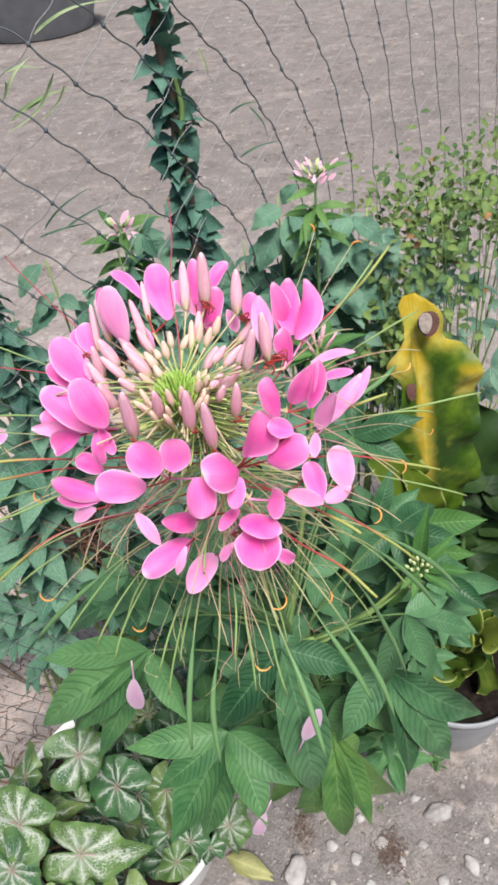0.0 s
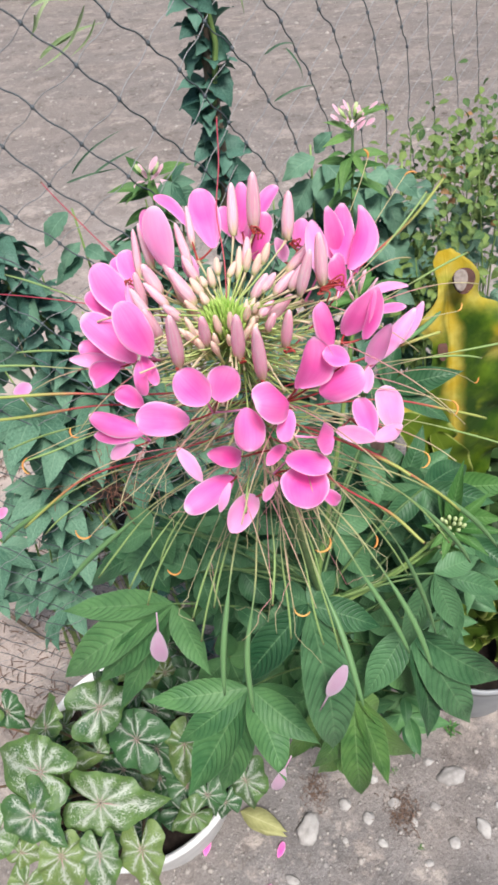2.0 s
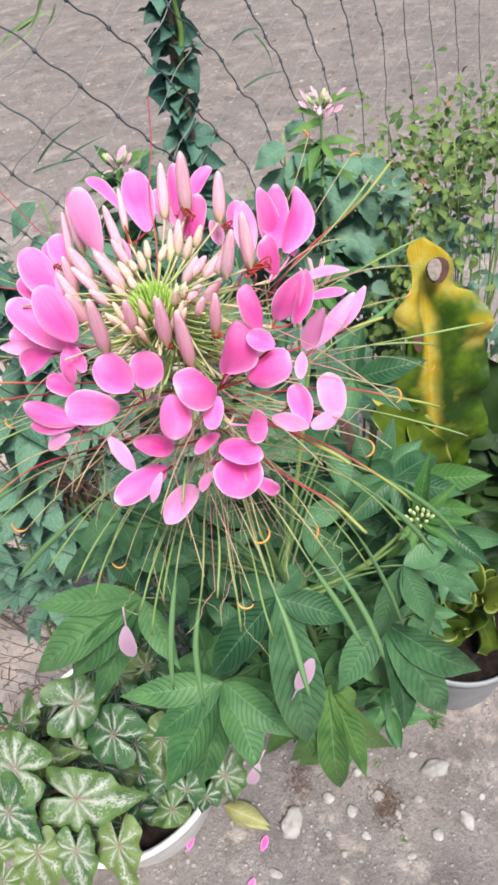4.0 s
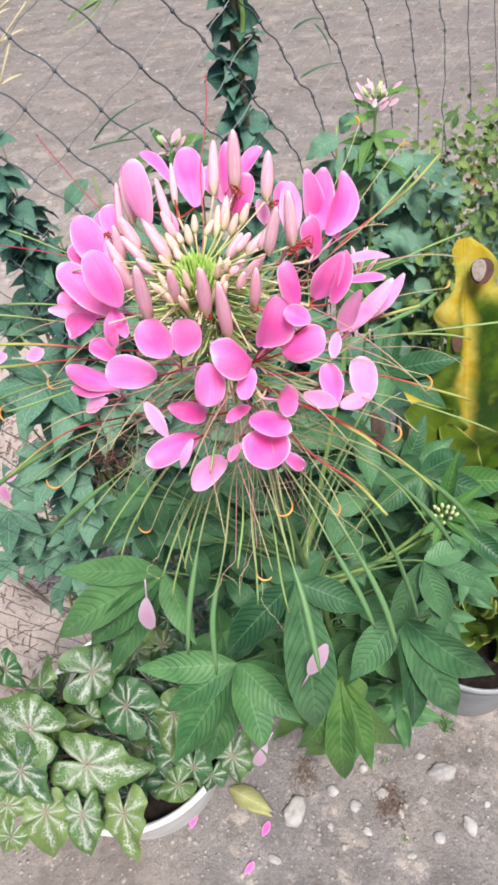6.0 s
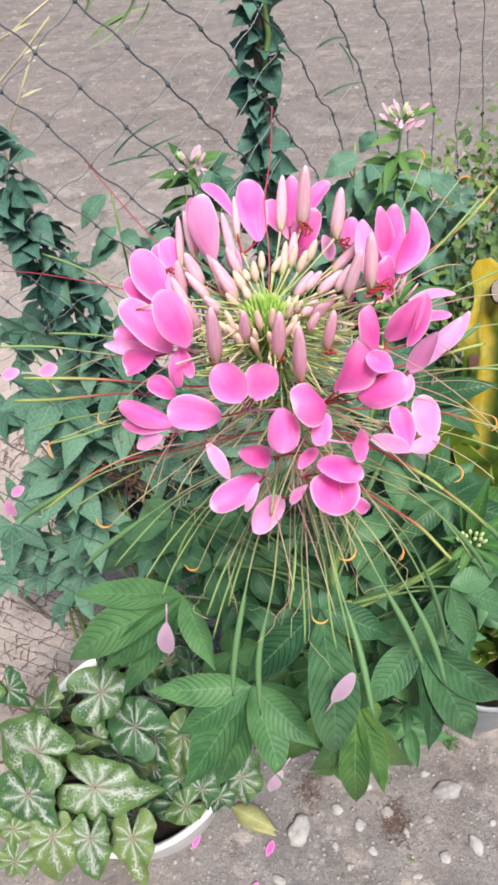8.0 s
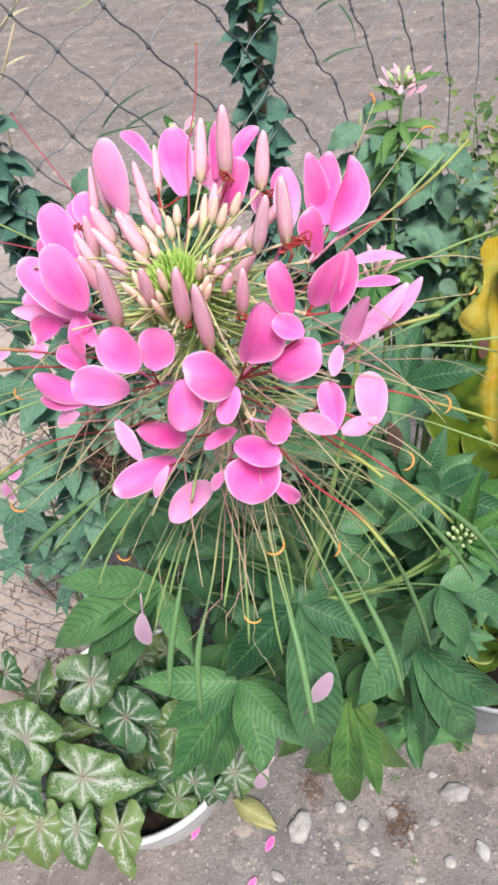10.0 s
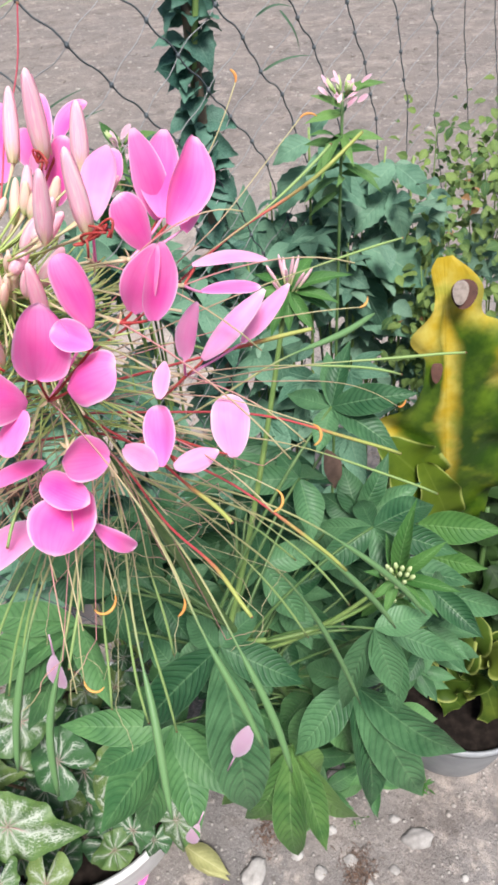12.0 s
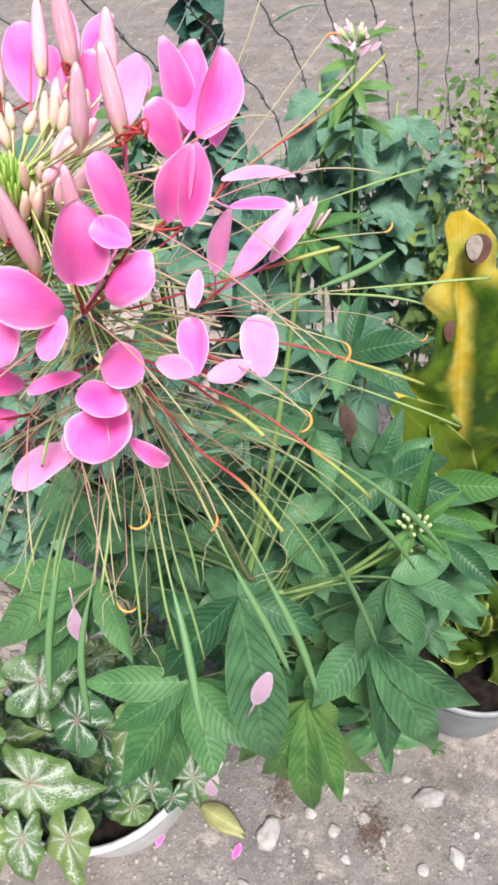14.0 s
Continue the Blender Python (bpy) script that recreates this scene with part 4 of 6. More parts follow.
dry_stalk([(-432, 800, 1275), (-410, 800, 1294), (-370, 800, 1324), (-328, 800, 1359)], 0)
dry_stalk([(-408, 800, 1252), (-387, 800, 1280), (-360, 800, 1322)], 1)
dry_stalk([(-421, 800, 1329), (-380, 800, 1344), (-321, 800, 1376)], 2)


# ---- pots ----
def lathe(profile, at, around=40):
    return Shape().grid([[(at[0] + r * math.cos(2 * math.pi * j / around), at[1] + r * math.sin(2 * math.pi * j / around), at[2] + z) for j in range(around)] for r, z in profile], True)


def pot(name, at, r, h, material, label, soil_drop):
    ob = thing(name, Vector(at), label, "flower pot", "flower pots")
    b = r * 0.76
    part("body", lathe([(0.001, 0.004), (b, 0.004), (b * 1.02, 0.012), (r * 0.95, h - 0.028), (r * 0.955, h - 0.022), (r, h - 0.020), (r * 1.01, h - 0.010), (r, h - 0.001), (r * 0.985, h), (r * 0.95, h - 0.006), (r * 0.93, h - 0.03), (b * 0.97, 0.02), (0.001, 0.018)], at, 56), material, ob)
    part("potting_soil", Shape().grid([[(at[0] + q * r * 0.93 * math.cos(a), at[1] + q * r * 0.93 * math.sin(a), at[2] + h - soil_drop + 0.006 * noise.noise((q * 9 * math.cos(a), q * 9 * math.sin(a), r))) for a in (2 * math.pi * j / 40 for j in range(40))] for q in (0.001, 0.2, 0.4, 0.6, 0.8, 0.9, 1.0)], True), PEAT, ob, "dark damp potting soil")
    return ob


WHITE_AT, GREY_AT = (-0.384, 0.502, 0.0), (0.300, 0.762, 0.0)
pot("flower_pot", WHITE_AT, 0.203, 0.225, WHITE_POT, "worn white plastic pot full of variegated caladium", 0.045)
pot("flower_pot", GREY_AT, 0.150, 0.205, GREY_POT, "low grey plastic pot with dark soil", 0.022)
pot("flower_pot", (-0.62, 1.22, 0.0), 0.10, 0.15, DARK_POT, "small black plastic pot with brown soil behind the net", 0.02)
tub = alone("tub", lathe([(0.001, 0.01), (0.62, 0.01), (0.80, 0.52), (0.84, 0.53), (0.84, 0.56), (0.80, 0.56), (0.60, 0.05), (0.001, 0.04)], (-2.75, 9.75, 0), 48), DARK_TUB, (-2.75, 9.75, 0), "large dark grey plastic tub on the bare soil", "tub")


# ---- caladium ----
caladium = thing("caladium", (WHITE_AT[0], WHITE_AT[1], 0.17), "caladium with white-veined green heart-shaped leaves in a white pot", "caladium")


def caladium_leaf(centre, tip, breadth, material):
    """A heart-shaped leaf on its stalk: where the stalk meets it, its tip, its breadth in millimetres."""
    c, t = mm(centre), mm(tip)
    axis = t - c
    length = axis.length
    axis.normalize()
    up = Vector((0.28 * math.sin(c.x * 90), -0.60 + 0.25 * math.sin(c.y * 130), 0.8))
    normal = (up - axis * up.dot(axis)).normalized()
    side = axis.cross(normal)
    w = 0.5 * breadth * 0.001
    around, rings = 48, 7

    def outline(a):
        turn = abs(math.degrees(a if a <= math.pi else a - 2 * math.pi))
        far = np.interp(turn, (0, 8, 25, 50, 75, 100, 125, 148, 164, 173, 180), (length, 0.80 * length, 0.58 * length, 0.30 * length + 0.42 * w, 0.1 * length + 0.78 * w, 0.92 * w, 1.08 * w, 1.18 * w, 1.02 * w, 0.6 * w, 0.18 * w))
        return far * math.cos(a), far * math.sin(a)

    rows = []
    for i in range(rings + 1):
        q = max(0.02, i / rings)
        row = []
        for j in range(around):
            a = 2 * math.pi * j / around
            y, x = outline(a)
            y, x = y * q, x * q
            sag = 0.22 * abs(x) - 0.30 * y * y / max(length, 0.03) - 0.12 * x * x / w + 0.0022 * math.sin(a * 11) * q * q + 0.004 * math.sin(a * 3 + c.x * 70) * q * q + 0.004 * math.sin(a * 7 + c.y * 90) * q * q + 0.0016 * abs(math.sin(4.5 * a)) * math.sin(math.pi * q)
            row.append(c + axis * y + side * x + normal * (sag + 0.004 * (1 - q)))
        rows.append(row)
    ob = part("leaf", Shape().grid(rows, True), material, caladium)
    foot = Vector((WHITE_AT[0] + (c.x - WHITE_AT[0]) * 0.35, WHITE_AT[1] + (c.y - WHITE_AT[1]) * 0.35, 0.165))
    part("petiole", Shape().tube(bezier(foot, Vector((foot.x * 0.6 + c.x * 0.4, foot.y * 0.6 + c.y * 0.4, c.z * 0.8)), c - normal * 0.001, 10), [0.0034 - 0.0017 * k / 10 for k in range(11)], 6), CALADIUM_STALK, ob)


caladium_leaf((-423, 342, 560), (-531, 378, 540), 97, CALADIUM)
caladium_leaf((-352, 324, 494), (-253, 319, 466), 102, CALADIUM)
caladium_leaf((-355, 428, 574), (-302, 466, 548), 92, CALADIUM)
caladium_leaf((-305, 406, 512), (-382, 445, 500), 91, CALADIUM_DARK)
caladium_leaf((-456, 427, 500), (-500, 508, 480), 60, CALADIUM_LIGHT)
caladium_leaf((-428, 379, 485), (-363, 393, 468), 55, CALADIUM_LIGHT)
caladium_leaf((-432, 296, 530), (-389, 257, 500), 91, CALADIUM)
caladium_leaf((-404, 263, 470), (-396, 201, 400), 64, CALADIUM_LIGHT)
caladium_leaf((-350, 266, 462), (-345, 211, 410), 61, CALADIUM)
caladium_leaf((-294, 277, 440), (-283, 213, 400), 77, CALADIUM_LIGHT)
caladium_leaf((-358, 312, 400), (-312, 298, 385), 55, CALADIUM_DARK)
caladium_leaf((-236, 344, 370), (-280, 323, 350), 55, CALADIUM_LIGHT)
caladium_leaf((-214, 371, 380), (-206, 340, 350), 66, CALADIUM_DARK)
caladium_leaf((-152, 391, 385), (-150, 351, 335), 81, CALADIUM)
caladium_leaf((-233, 405, 500), (-254, 350, 440), 63, CALADIUM_LIGHT)
caladium_leaf((-291, 422, 440), (-275, 375, 400), 52, CALADIUM_DARK)
caladium_leaf((-382, 411, 455), (-362, 398, 440), 46, CALADIUM)
caladium_leaf((-473, 271, 450), (-432, 267, 430), 41, CALADIUM_LIGHT)
caladium_leaf((-345, 395, 420), (-407, 404, 400), 54, CALADIUM_DARK)
caladium_leaf((-546, 472, 470), (-515, 447, 440), 58, CALADIUM_DARK)
caladium_leaf((-361, 474, 400), (-317, 477, 380), 75, CALADIUM_DARK)
caladium_leaf((-265, 362, 320), (-237, 356, 300), 67, CALADIUM_DARK)
caladium_leaf((-193, 376, 330), (-201, 350, 300), 59, CALADIUM_DARK)
caladium_leaf((-511, 285, 470), (-547, 256, 440), 76, CALADIUM)
caladium_leaf((-590, 454, 470), (-651, 480, 450), 86, CALADIUM)
caladium_leaf((-578, 346, 460), (-629, 332, 440), 85, CALADIUM_LIGHT)
caladium_leaf((-336, 404, 330), (-309, 385, 310), 69, CALADIUM_DARK)
caladium_leaf((-475, 242, 400), (-490, 215, 380), 57, CALADIUM_LIGHT)
caladium_leaf((-310, 491, 420), (-274, 482, 400), 68, CALADIUM_DARK)
caladium_leaf((-239, 452, 300), (-213, 430, 285), 71, CALADIUM_DARK)
caladium_leaf((-432, 332, 330), (-464, 318, 310), 57, CALADIUM_DARK)

# lower leaves that crowd the pot
r = random.Random(17)
for n in range(46):
    a, q = n * 2.39996, math.sqrt((n + 0.5) / 46)
    c = Vector((WHITE_AT[0] + 0.17 * q * math.cos(a), WHITE_AT[1] - 0.01 + 0.17 * q * math.sin(a), 0.34 + 0.07 * r.random() - 0.05 * q))
    if (c.x < -0.46 and c.y > 0.50) or (-0.48 < c.x < -0.40 and 0.34 < c.y < 0.42):
        continue
    b = a + r.uniform(-0.7, 0.7)
    l = r.uniform(0.035, 0.06)
    t = c + Vector((math.cos(b) * l, math.sin(b) * l, -l * r.uniform(0.2, 0.8)))
    caladium_leaf(tuple(1000 * c), tuple(1000 * t), 1000 * l * r.uniform(1.2, 1.6), r.choice((CALADIUM_DARK, CALADIUM_DARK, CALADIUM_DARK, CALADIUM_LIGHT)))


# ---- the spider flower ----
FOOT = Vector((0.035, 0.60, 0.0))
STEM_LINE = [FOOT, Vector((0.028, 0.575, 0.25)), Vector((0.015, 0.52, 0.5)), Vector((-0.004, 0.445, 0.75)), Vector((-0.025, 0.36, 1.0)), Vector((-0.042, 0.305, 1.2)), Vector((-0.054, 0.270, 1.34)), Vector((-0.056, 0.266, 1.352))]


def on_stem(z):
    for a, b in zip(STEM_LINE, STEM_LINE[1:]):
        if z <= b.z:
            return a.lerp(b, (z - a.z) / (b.z - a.z))
    return STEM_LINE[-1].copy()


cleome = thing("spider_flower", FOOT, "tall pink spider flower in full bloom with long green pods", "flower", "spider flowers")
part("stem", Shape().tube([on_stem(0.005 + 1.345 * i / 40) for i in range(41)], [0.0062 - 0.0042 * i / 40 for i in range(41)], 10), PETIOLE, cleome)

side_count = [0]


def flower(centre, petals):
    """One open flower: its middle, and for each petal the foot and tip of the blade, its breadth and whether it is pale (millimetres)."""
    side_count[0] += 1
    r = random.Random(side_count[0])
    c = mm(centre)
    foot = on_stem(min(1.335, c.z - 0.004))
    out = (c - foot)
    calyx = Shape().tube(bezier(foot, foot + out * 0.5 + Vector((0, 0, 0.004)), c, 8), [0.0005] * 8 + [0.0010], 5)
    stalk = part("flower", calyx, STALK, cleome, "open pink flower on a slender stalk")
    for b, t, w, pale, *turned in petals:
        b, t = mm(b), mm(t)
        s = Shape()
        face = (FACING + Vector((r.uniform(-0.22, 0.22), r.uniform(-0.12, 0.12), r.uniform(-0.1, 0.35)))).normalized()
        if turned:
            face = Vector(turned[0]).normalized()
        petal_blade(s, b, t, w * 0.00096, face, r, lance if len(turned) > 1 or (pale and w < 12.5) else obovate)
        ob = part("petal", s, PETAL_PALE if pale else PETAL, stalk)
        part("claw", Shape().tube(bezier(c, (c + b) / 2 + Vector((0, 0, -0.001)), b.lerp(t, 0.03) - face * 0.0016, 5), [0.0007, 0.0006, 0.0005, 0.0005, 0.0005, 0.0003], 5), CLAW if r.random() < 0.6 else PETAL_PALE, stalk)
    way = out.normalized()
    for k in range(4):
        turn = way.orthogonal().normalized()
        turn.rotate(Matrix.Rotation(k * math.pi / 2 + r.uniform(-0.2, 0.2), 3, way))
        s = Shape()
        blade(s, c - way * 0.0008, c + (turn * 0.9 - way * 0.35) * r.uniform(0.0045, 0.0062), 0.0014, leaflet_profile, way, 0.1, 0.1, 0.0, 5, 2)
        part("sepal", s, SEPAL_PALE, stalk)
    d = (Vector((out.x, out.y, 0)).normalized() * 0.8 + Vector((r.uniform(-0.5, 0.5), r.uniform(-0.5, 0.5), r.uniform(-0.7, 0.25)))).normalized()
    l = r.uniform(0.035, 0.065)
    part("stamen", Shape().tube(bezier(c, c + d * l * 0.6 + Vector((0, 0, 0.006)), c + d * l + Vector((0, 0, -0.008)), 8), 0.00028, 4), STAMEN, stalk)


def bud(base, tip, width, pink):
    """A closed bud on its stalk."""
    b, t = mm(base), mm(tip)
    w = width * 0.00047
    axis = t - b
    foot = on_stem(min(1.348, b.z - 0.006))
    s = Shape().tube(bezier(foot, (foot + b) / 2 - Vector((0, 0, 0.003)), b, 6), [0.00045] * 6 + [0.0008], 5)
    stalk = part("bud_stalk", s, STALK, cleome)
    body = Shape().tube([b + axis * q for q in (0, 0.06, 0.18, 0.35, 0.55, 0.75, 0.9, 0.97, 1.0)], [w * q for q in (0.46, 0.70, 0.93, 1.02, 0.96, 0.76, 0.50, 0.32, 0.10)], 9)
    part("bud", body, BUD if pink else BUD_GREEN, stalk)
    for a in range(3):
        sd = axis.normalized().orthogonal()
        sd.rotate(Matrix.Rotation(a * 2.09, 3, axis))
        seam = Shape()
        blade(seam, b + sd * w * 0.6, b + axis * 0.93 + sd * w * 0.40, w * 1.0, petal_profile, sd, 0.03, -0.10, rows=6, cols=4)
        part("sepal", seam, SEPAL if pink else BUD_GREEN, stalk)


def pod(z, end, kind):
    """A stamen, pistil or seed pod that springs from the stalk at z (millimetres) and ends at a place."""
    side_count[0] += 1
    r = random.Random(side_count[0])
    a, e = on_stem(z * 0.001), mm(end)
    d = e - a
    l = d.length
    flat = Vector((d.x, d.y, 0))
    ctrl = a + flat * r.uniform(0.5, 0.72) + Vector((r.uniform(-0.006, 0.006), 0, d.z * r.uniform(0.15, 0.32) + 0.008))
    if kind == "pod":
        ctrl = a + flat * r.uniform(0.58, 0.76) + Vector((r.uniform(-0.012, 0.012), 0, d.z * r.uniform(0.24, 0.38) + 0.008))
    n = 22
    pts = bezier(a, ctrl, e, n)
    sway = Vector((-flat.y, flat.x, 0)).normalized() if flat.length > 1e-4 else Vector((1, 0, 0))
    turn, swing = r.uniform(0, 6), l * r.uniform(0.004, 0.014)
    pts = [p + (sway * math.sin(0.42 * i + turn) + Vector((0, 0, 1)) * math.sin(0.31 * i + 2 * turn)) * swing * math.sin(math.pi * i / n) for i, p in enumerate(pts)]
    if kind == "pod":
        radii = [0.0006 if i < 13 else 0.0006 + 0.0014 * math.sin(math.pi * min(1.0, (i - 13) / 9)) ** 0.6 for i in range(n + 1)]
        part("seed_pod", Shape().tube(pts, radii, 7), POD, cleome, "swollen green seed pod on a thin stalk")
    elif kind == "stamen":
        ob = part("stamen", Shape().tube(pts, 0.00026, 5), STAMEN, cleome)
        q = (pts[-1] - pts[-3]).normalized()
        side = q.cross(Vector((r.uniform(-0.4, 0.4), -0.7, 0.7))).normalized() * r.choice((-1, 1))
        turn, big = r.uniform(1.3, 2.9), r.uniform(0.0034, 0.0052)
        curl = [e + (q * math.sin(turn * k / 8) + side * (1 - math.cos(turn * k / 8))) * big for k in range(9)]
        part("anther", Shape().tube(curl, [0.0003, 0.0004, 0.0005, 0.0006, 0.0006, 0.0005, 0.0005, 0.0004, 0.0002], 6), ANTHER, ob, "orange curled anther")
    else:
        thin = 0.00056 if kind == "redyoung" else 0.00033
        radii = [thin if i < 14 else thin + 0.00036 * math.sin(math.pi * (i - 14) / 9.5) ** 0.6 if kind != "red" else thin for i in range(n + 1)]
        ob = part("pistil", Shape().tube(pts, radii, 6), {"young": YOUNG, "redyoung": REDYOUNG, "red": RED}[kind], cleome)
        part("stigma", rock(Shape(), e, 0.0006, 0.0006, 0.0006, 1, 6, 3), DEAD, ob)


def leaf(centre, z, leaflets, material=None, label="dark green leaf with long pointed fingers"):
    """A leaf of several fingers: where they meet, the height at which its stalk leaves the stem, and each finger's tip and breadth (millimetres)."""
    side_count[0] += 1
    r = random.Random(side_count[0])
    c = mm(centre)
    foot = on_stem(z * 0.001)
    pts = bezier(foot, (foot + c) / 2 + Vector((0, 0, 0.03)), c, 10)
    stalk = part("leaf", Shape().tube(pts, [0.0016 - 0.0005 * i / 10 for i in range(11)], 6), PETIOLE, cleome, label)
    for t, w in leaflets:
        s = Shape()
        face = (Vector((0.0, -0.50, 0.84)) + Vector((r.uniform(-0.5, 0.5), r.uniform(-0.35, 0.35), 0))).normalized()
        blade(s, c, mm(t), w * 0.00104, leaflet_profile, face, r.uniform(0.02, 0.13), r.uniform(0.06, 0.22), 0.022, 44, 10, r.uniform(0, 6), r.uniform(0.004, 0.009))
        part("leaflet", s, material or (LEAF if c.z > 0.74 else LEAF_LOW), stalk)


flower((-101, 275, 1340), [((-104, 283, 1339), (-122, 297, 1362), 18.0, 0), ((-111, 290, 1334), (-132, 300, 1344), 11.7, 0)])
flower((-91, 262, 1327), [((-89, 242, 1345), (-99, 246, 1371), 16.0, 0), ((-101, 257, 1331), (-123, 265, 1354), 16.0, 0), ((-94, 245, 1343), (-89, 240, 1329), 6.3, 0), ((-96, 245, 1340), (-96, 240, 1323), 6.9, 0)])
flower((-108, 272, 1319), [((-112, 270, 1320), (-134, 275, 1330), 12.1, 0), ((-111, 268, 1320), (-139, 270, 1325), 8.6, 1), ((-111, 262, 1325), (-128, 262, 1316), 13.1, 0)])
flower((-79, 288, 1356), [((-82, 288, 1361), (-85, 292, 1392), 14.3, 1), ((-85, 294, 1359), (-92, 302, 1386), 12.5, 0)])
flower((-70, 300, 1358), [((-75, 318, 1368), (-92, 330, 1380), 6.9, 0), ((-63, 312, 1358), (-70, 337, 1379), 16.4, 0), ((-72, 296, 1349), (-76, 300, 1364), 8.4, 1)])
flower((-97, 290, 1348), [((-104, 300, 1348), (-109, 312, 1361), 11.6, 0), ((-112, 305, 1347), (-115, 315, 1356), 8.2, 0), ((-103, 280, 1346), (-104, 285, 1357), 3.9, 1)])
flower((-45, 302, 1357), [((-50, 320, 1358), (-59, 328, 1372), 10.4, 0), ((-48, 315, 1364), (-47, 328, 1384), 9.0, 0), ((-39, 314, 1371), (-29, 325, 1382), 8.3, 0), ((-42, 308, 1351), (-35, 314, 1374), 12.3, 0), ((-45, 314, 1357), (-49, 320, 1368), 11.4, 1)])
flower((-24, 298, 1354), [((-20, 305, 1358), (-17, 312, 1370), 9.4, 0), ((-27, 305, 1351), (-31, 312, 1361), 7.3, 1)])
flower((-3, 270, 1350), [((-1, 301, 1349), (-6, 302, 1380), 13.0, 0, (0.45, -0.6, 0.5), 1), ((2, 296, 1352), (2, 312, 1376), 15.0, 0, (0.3, -0.7, 0.5), 1), ((4, 295, 1350), (11, 317, 1372), 16.2, 0, (0.6, -0.55, 0.5), 1), ((8, 298, 1346), (13, 318, 1362), 12.0, 0, (0.8, -0.3, 0.4), 1), ((1, 277, 1350), (-4, 273, 1370), 13.3, 0, (0.1, -0.45, 0.9))])
flower((-18, 276, 1346), [((-11, 265, 1366), (-13, 295, 1377), 11.6, 1, (0.3, -0.65, 0.55), 1)])
flower((-3, 250, 1339), [((-1, 256, 1339), (12, 253, 1364), 12.4, 0, (0.05, -0.85, 0.4), 1), ((8, 250, 1340), (13, 255, 1364), 12.2, 0, (0.6, -0.55, 0.5), 1)])
flower((9, 285, 1332), [((11, 292, 1336), (36, 308, 1330), 5.7, 1), ((14, 288, 1328), (34, 300, 1323), 5.7, 0)])
flower((-30, 240, 1314), [((-7, 238, 1345), (-12, 239, 1368), 11.3, 0, (0.5, -0.6, 0.5)), ((-23, 226, 1334), (-15, 227, 1360), 16.9, 0, (0.35, -0.7, 0.55)), ((-1, 223, 1349), (-12, 224, 1354), 9.5, 0), ((-14, 226, 1331), (5, 221, 1344), 17.0, 0)])
flower((9, 270, 1303), [((11, 263, 1316), (21, 258, 1342), 10.2, 1), ((15, 274, 1308), (37, 290, 1328), 9.5, 1), ((27, 291, 1304), (44, 306, 1321), 7.7, 1), ((8, 241, 1316), (10, 248, 1326), 6.2, 1)])
flower((2, 252, 1290), [((-6, 236, 1298), (11, 221, 1304), 9.0, 1), ((10, 227, 1299), (5, 246, 1309), 11.5, 0), ((12, 232, 1294), (26, 240, 1295), 8.5, 1), ((26, 261, 1271), (22, 280, 1287), 16.3, 1)])
flower((-65, 240, 1310), [((-62, 216, 1337), (-73, 220, 1352), 15.8, 0), ((-58, 218, 1336), (-50, 222, 1351), 15.3, 0), ((-76, 234, 1311), (-102, 236, 1313), 17.8, 0), ((-46, 216, 1333), (-45, 203, 1319), 15.0, 0)])
flower((-34, 226, 1314), [((-28, 225, 1326), (-41, 205, 1345), 19.5, 0, (0.75, -0.25, 0.6)), ((-27, 221, 1326), (-31, 208, 1319), 8.5, 0)])
flower((-46, 236, 1285), [((-53, 226, 1293), (-65, 207, 1315), 10.5, 0), ((-31, 227, 1298), (-39, 206, 1307), 6.5, 0)])
flower((-57, 228, 1277), [((-58, 223, 1282), (-79, 200, 1285), 14.0, 0), ((-58, 212, 1290), (-64, 205, 1277), 4.8, 1)])
flower((-43, 230, 1262), [((-50, 238, 1250), (-62, 208, 1257), 14.0, 1), ((-44, 221, 1265), (-36, 225, 1275), 5.6, 1)])
flower((-39, 236, 1269), [((-31, 221, 1295), (-10, 211, 1297), 12.0, 0), ((-21, 227, 1285), (-22, 200, 1282), 24.0, 0), ((-17, 220, 1275), (-6, 224, 1258), 7.5, 0)])
flower((-26, 235, 1296), [((-8, 228, 1301), (-16, 213, 1313), 15.5, 0, (0.75, -0.5, 0.45))])
flower((-105, 256, 1278), [((-105, 252, 1288), (-136, 262, 1294), 12.6, 0), ((-108, 252, 1286), (-137, 262, 1279), 7.9, 0), ((-112, 250, 1281), (-130, 256, 1267), 8.6, 1)])
flower((-99, 258, 1295), [((-102, 252, 1307), (-115, 256, 1315), 10.8, 0)])
flower((-86, 240, 1288), [((-83, 228, 1299), (-73, 220, 1283), 7.7, 1)])
bud((-77, 243, 1337), (-75, 235, 1370), 6.9, 1)
bud((-49, 242, 1340), (-47, 235, 1368), 6.6, 1)
bud((-39, 236, 1332), (-39, 228, 1366), 6.3, 1)
bud((-64, 250, 1343), (-63, 243, 1363), 5.7, 1)
bud((-28, 250, 1339), (-25, 245, 1362), 5.5, 1)
bud((-36, 258, 1343), (-32, 255, 1354), 4.6, 1)
bud((-36, 268, 1341), (-24, 268, 1355), 5.8, 1)
bud((-87, 258, 1343), (-90, 252, 1363), 6.2, 1)
bud((-98, 285, 1343), (-99, 285, 1363), 5.5, 1)
bud((-88, 283, 1351), (-94, 283, 1368), 7.0, 1)
bud((-77, 266, 1347), (-83, 262, 1358), 5.2, 1)
bud((-101, 300, 1351), (-101, 308, 1374), 4.2, 1)
bud((-93, 298, 1357), (-97, 305, 1378), 5.0, 1)
bud((-73, 293, 1358), (-78, 300, 1379), 4.9, 1)
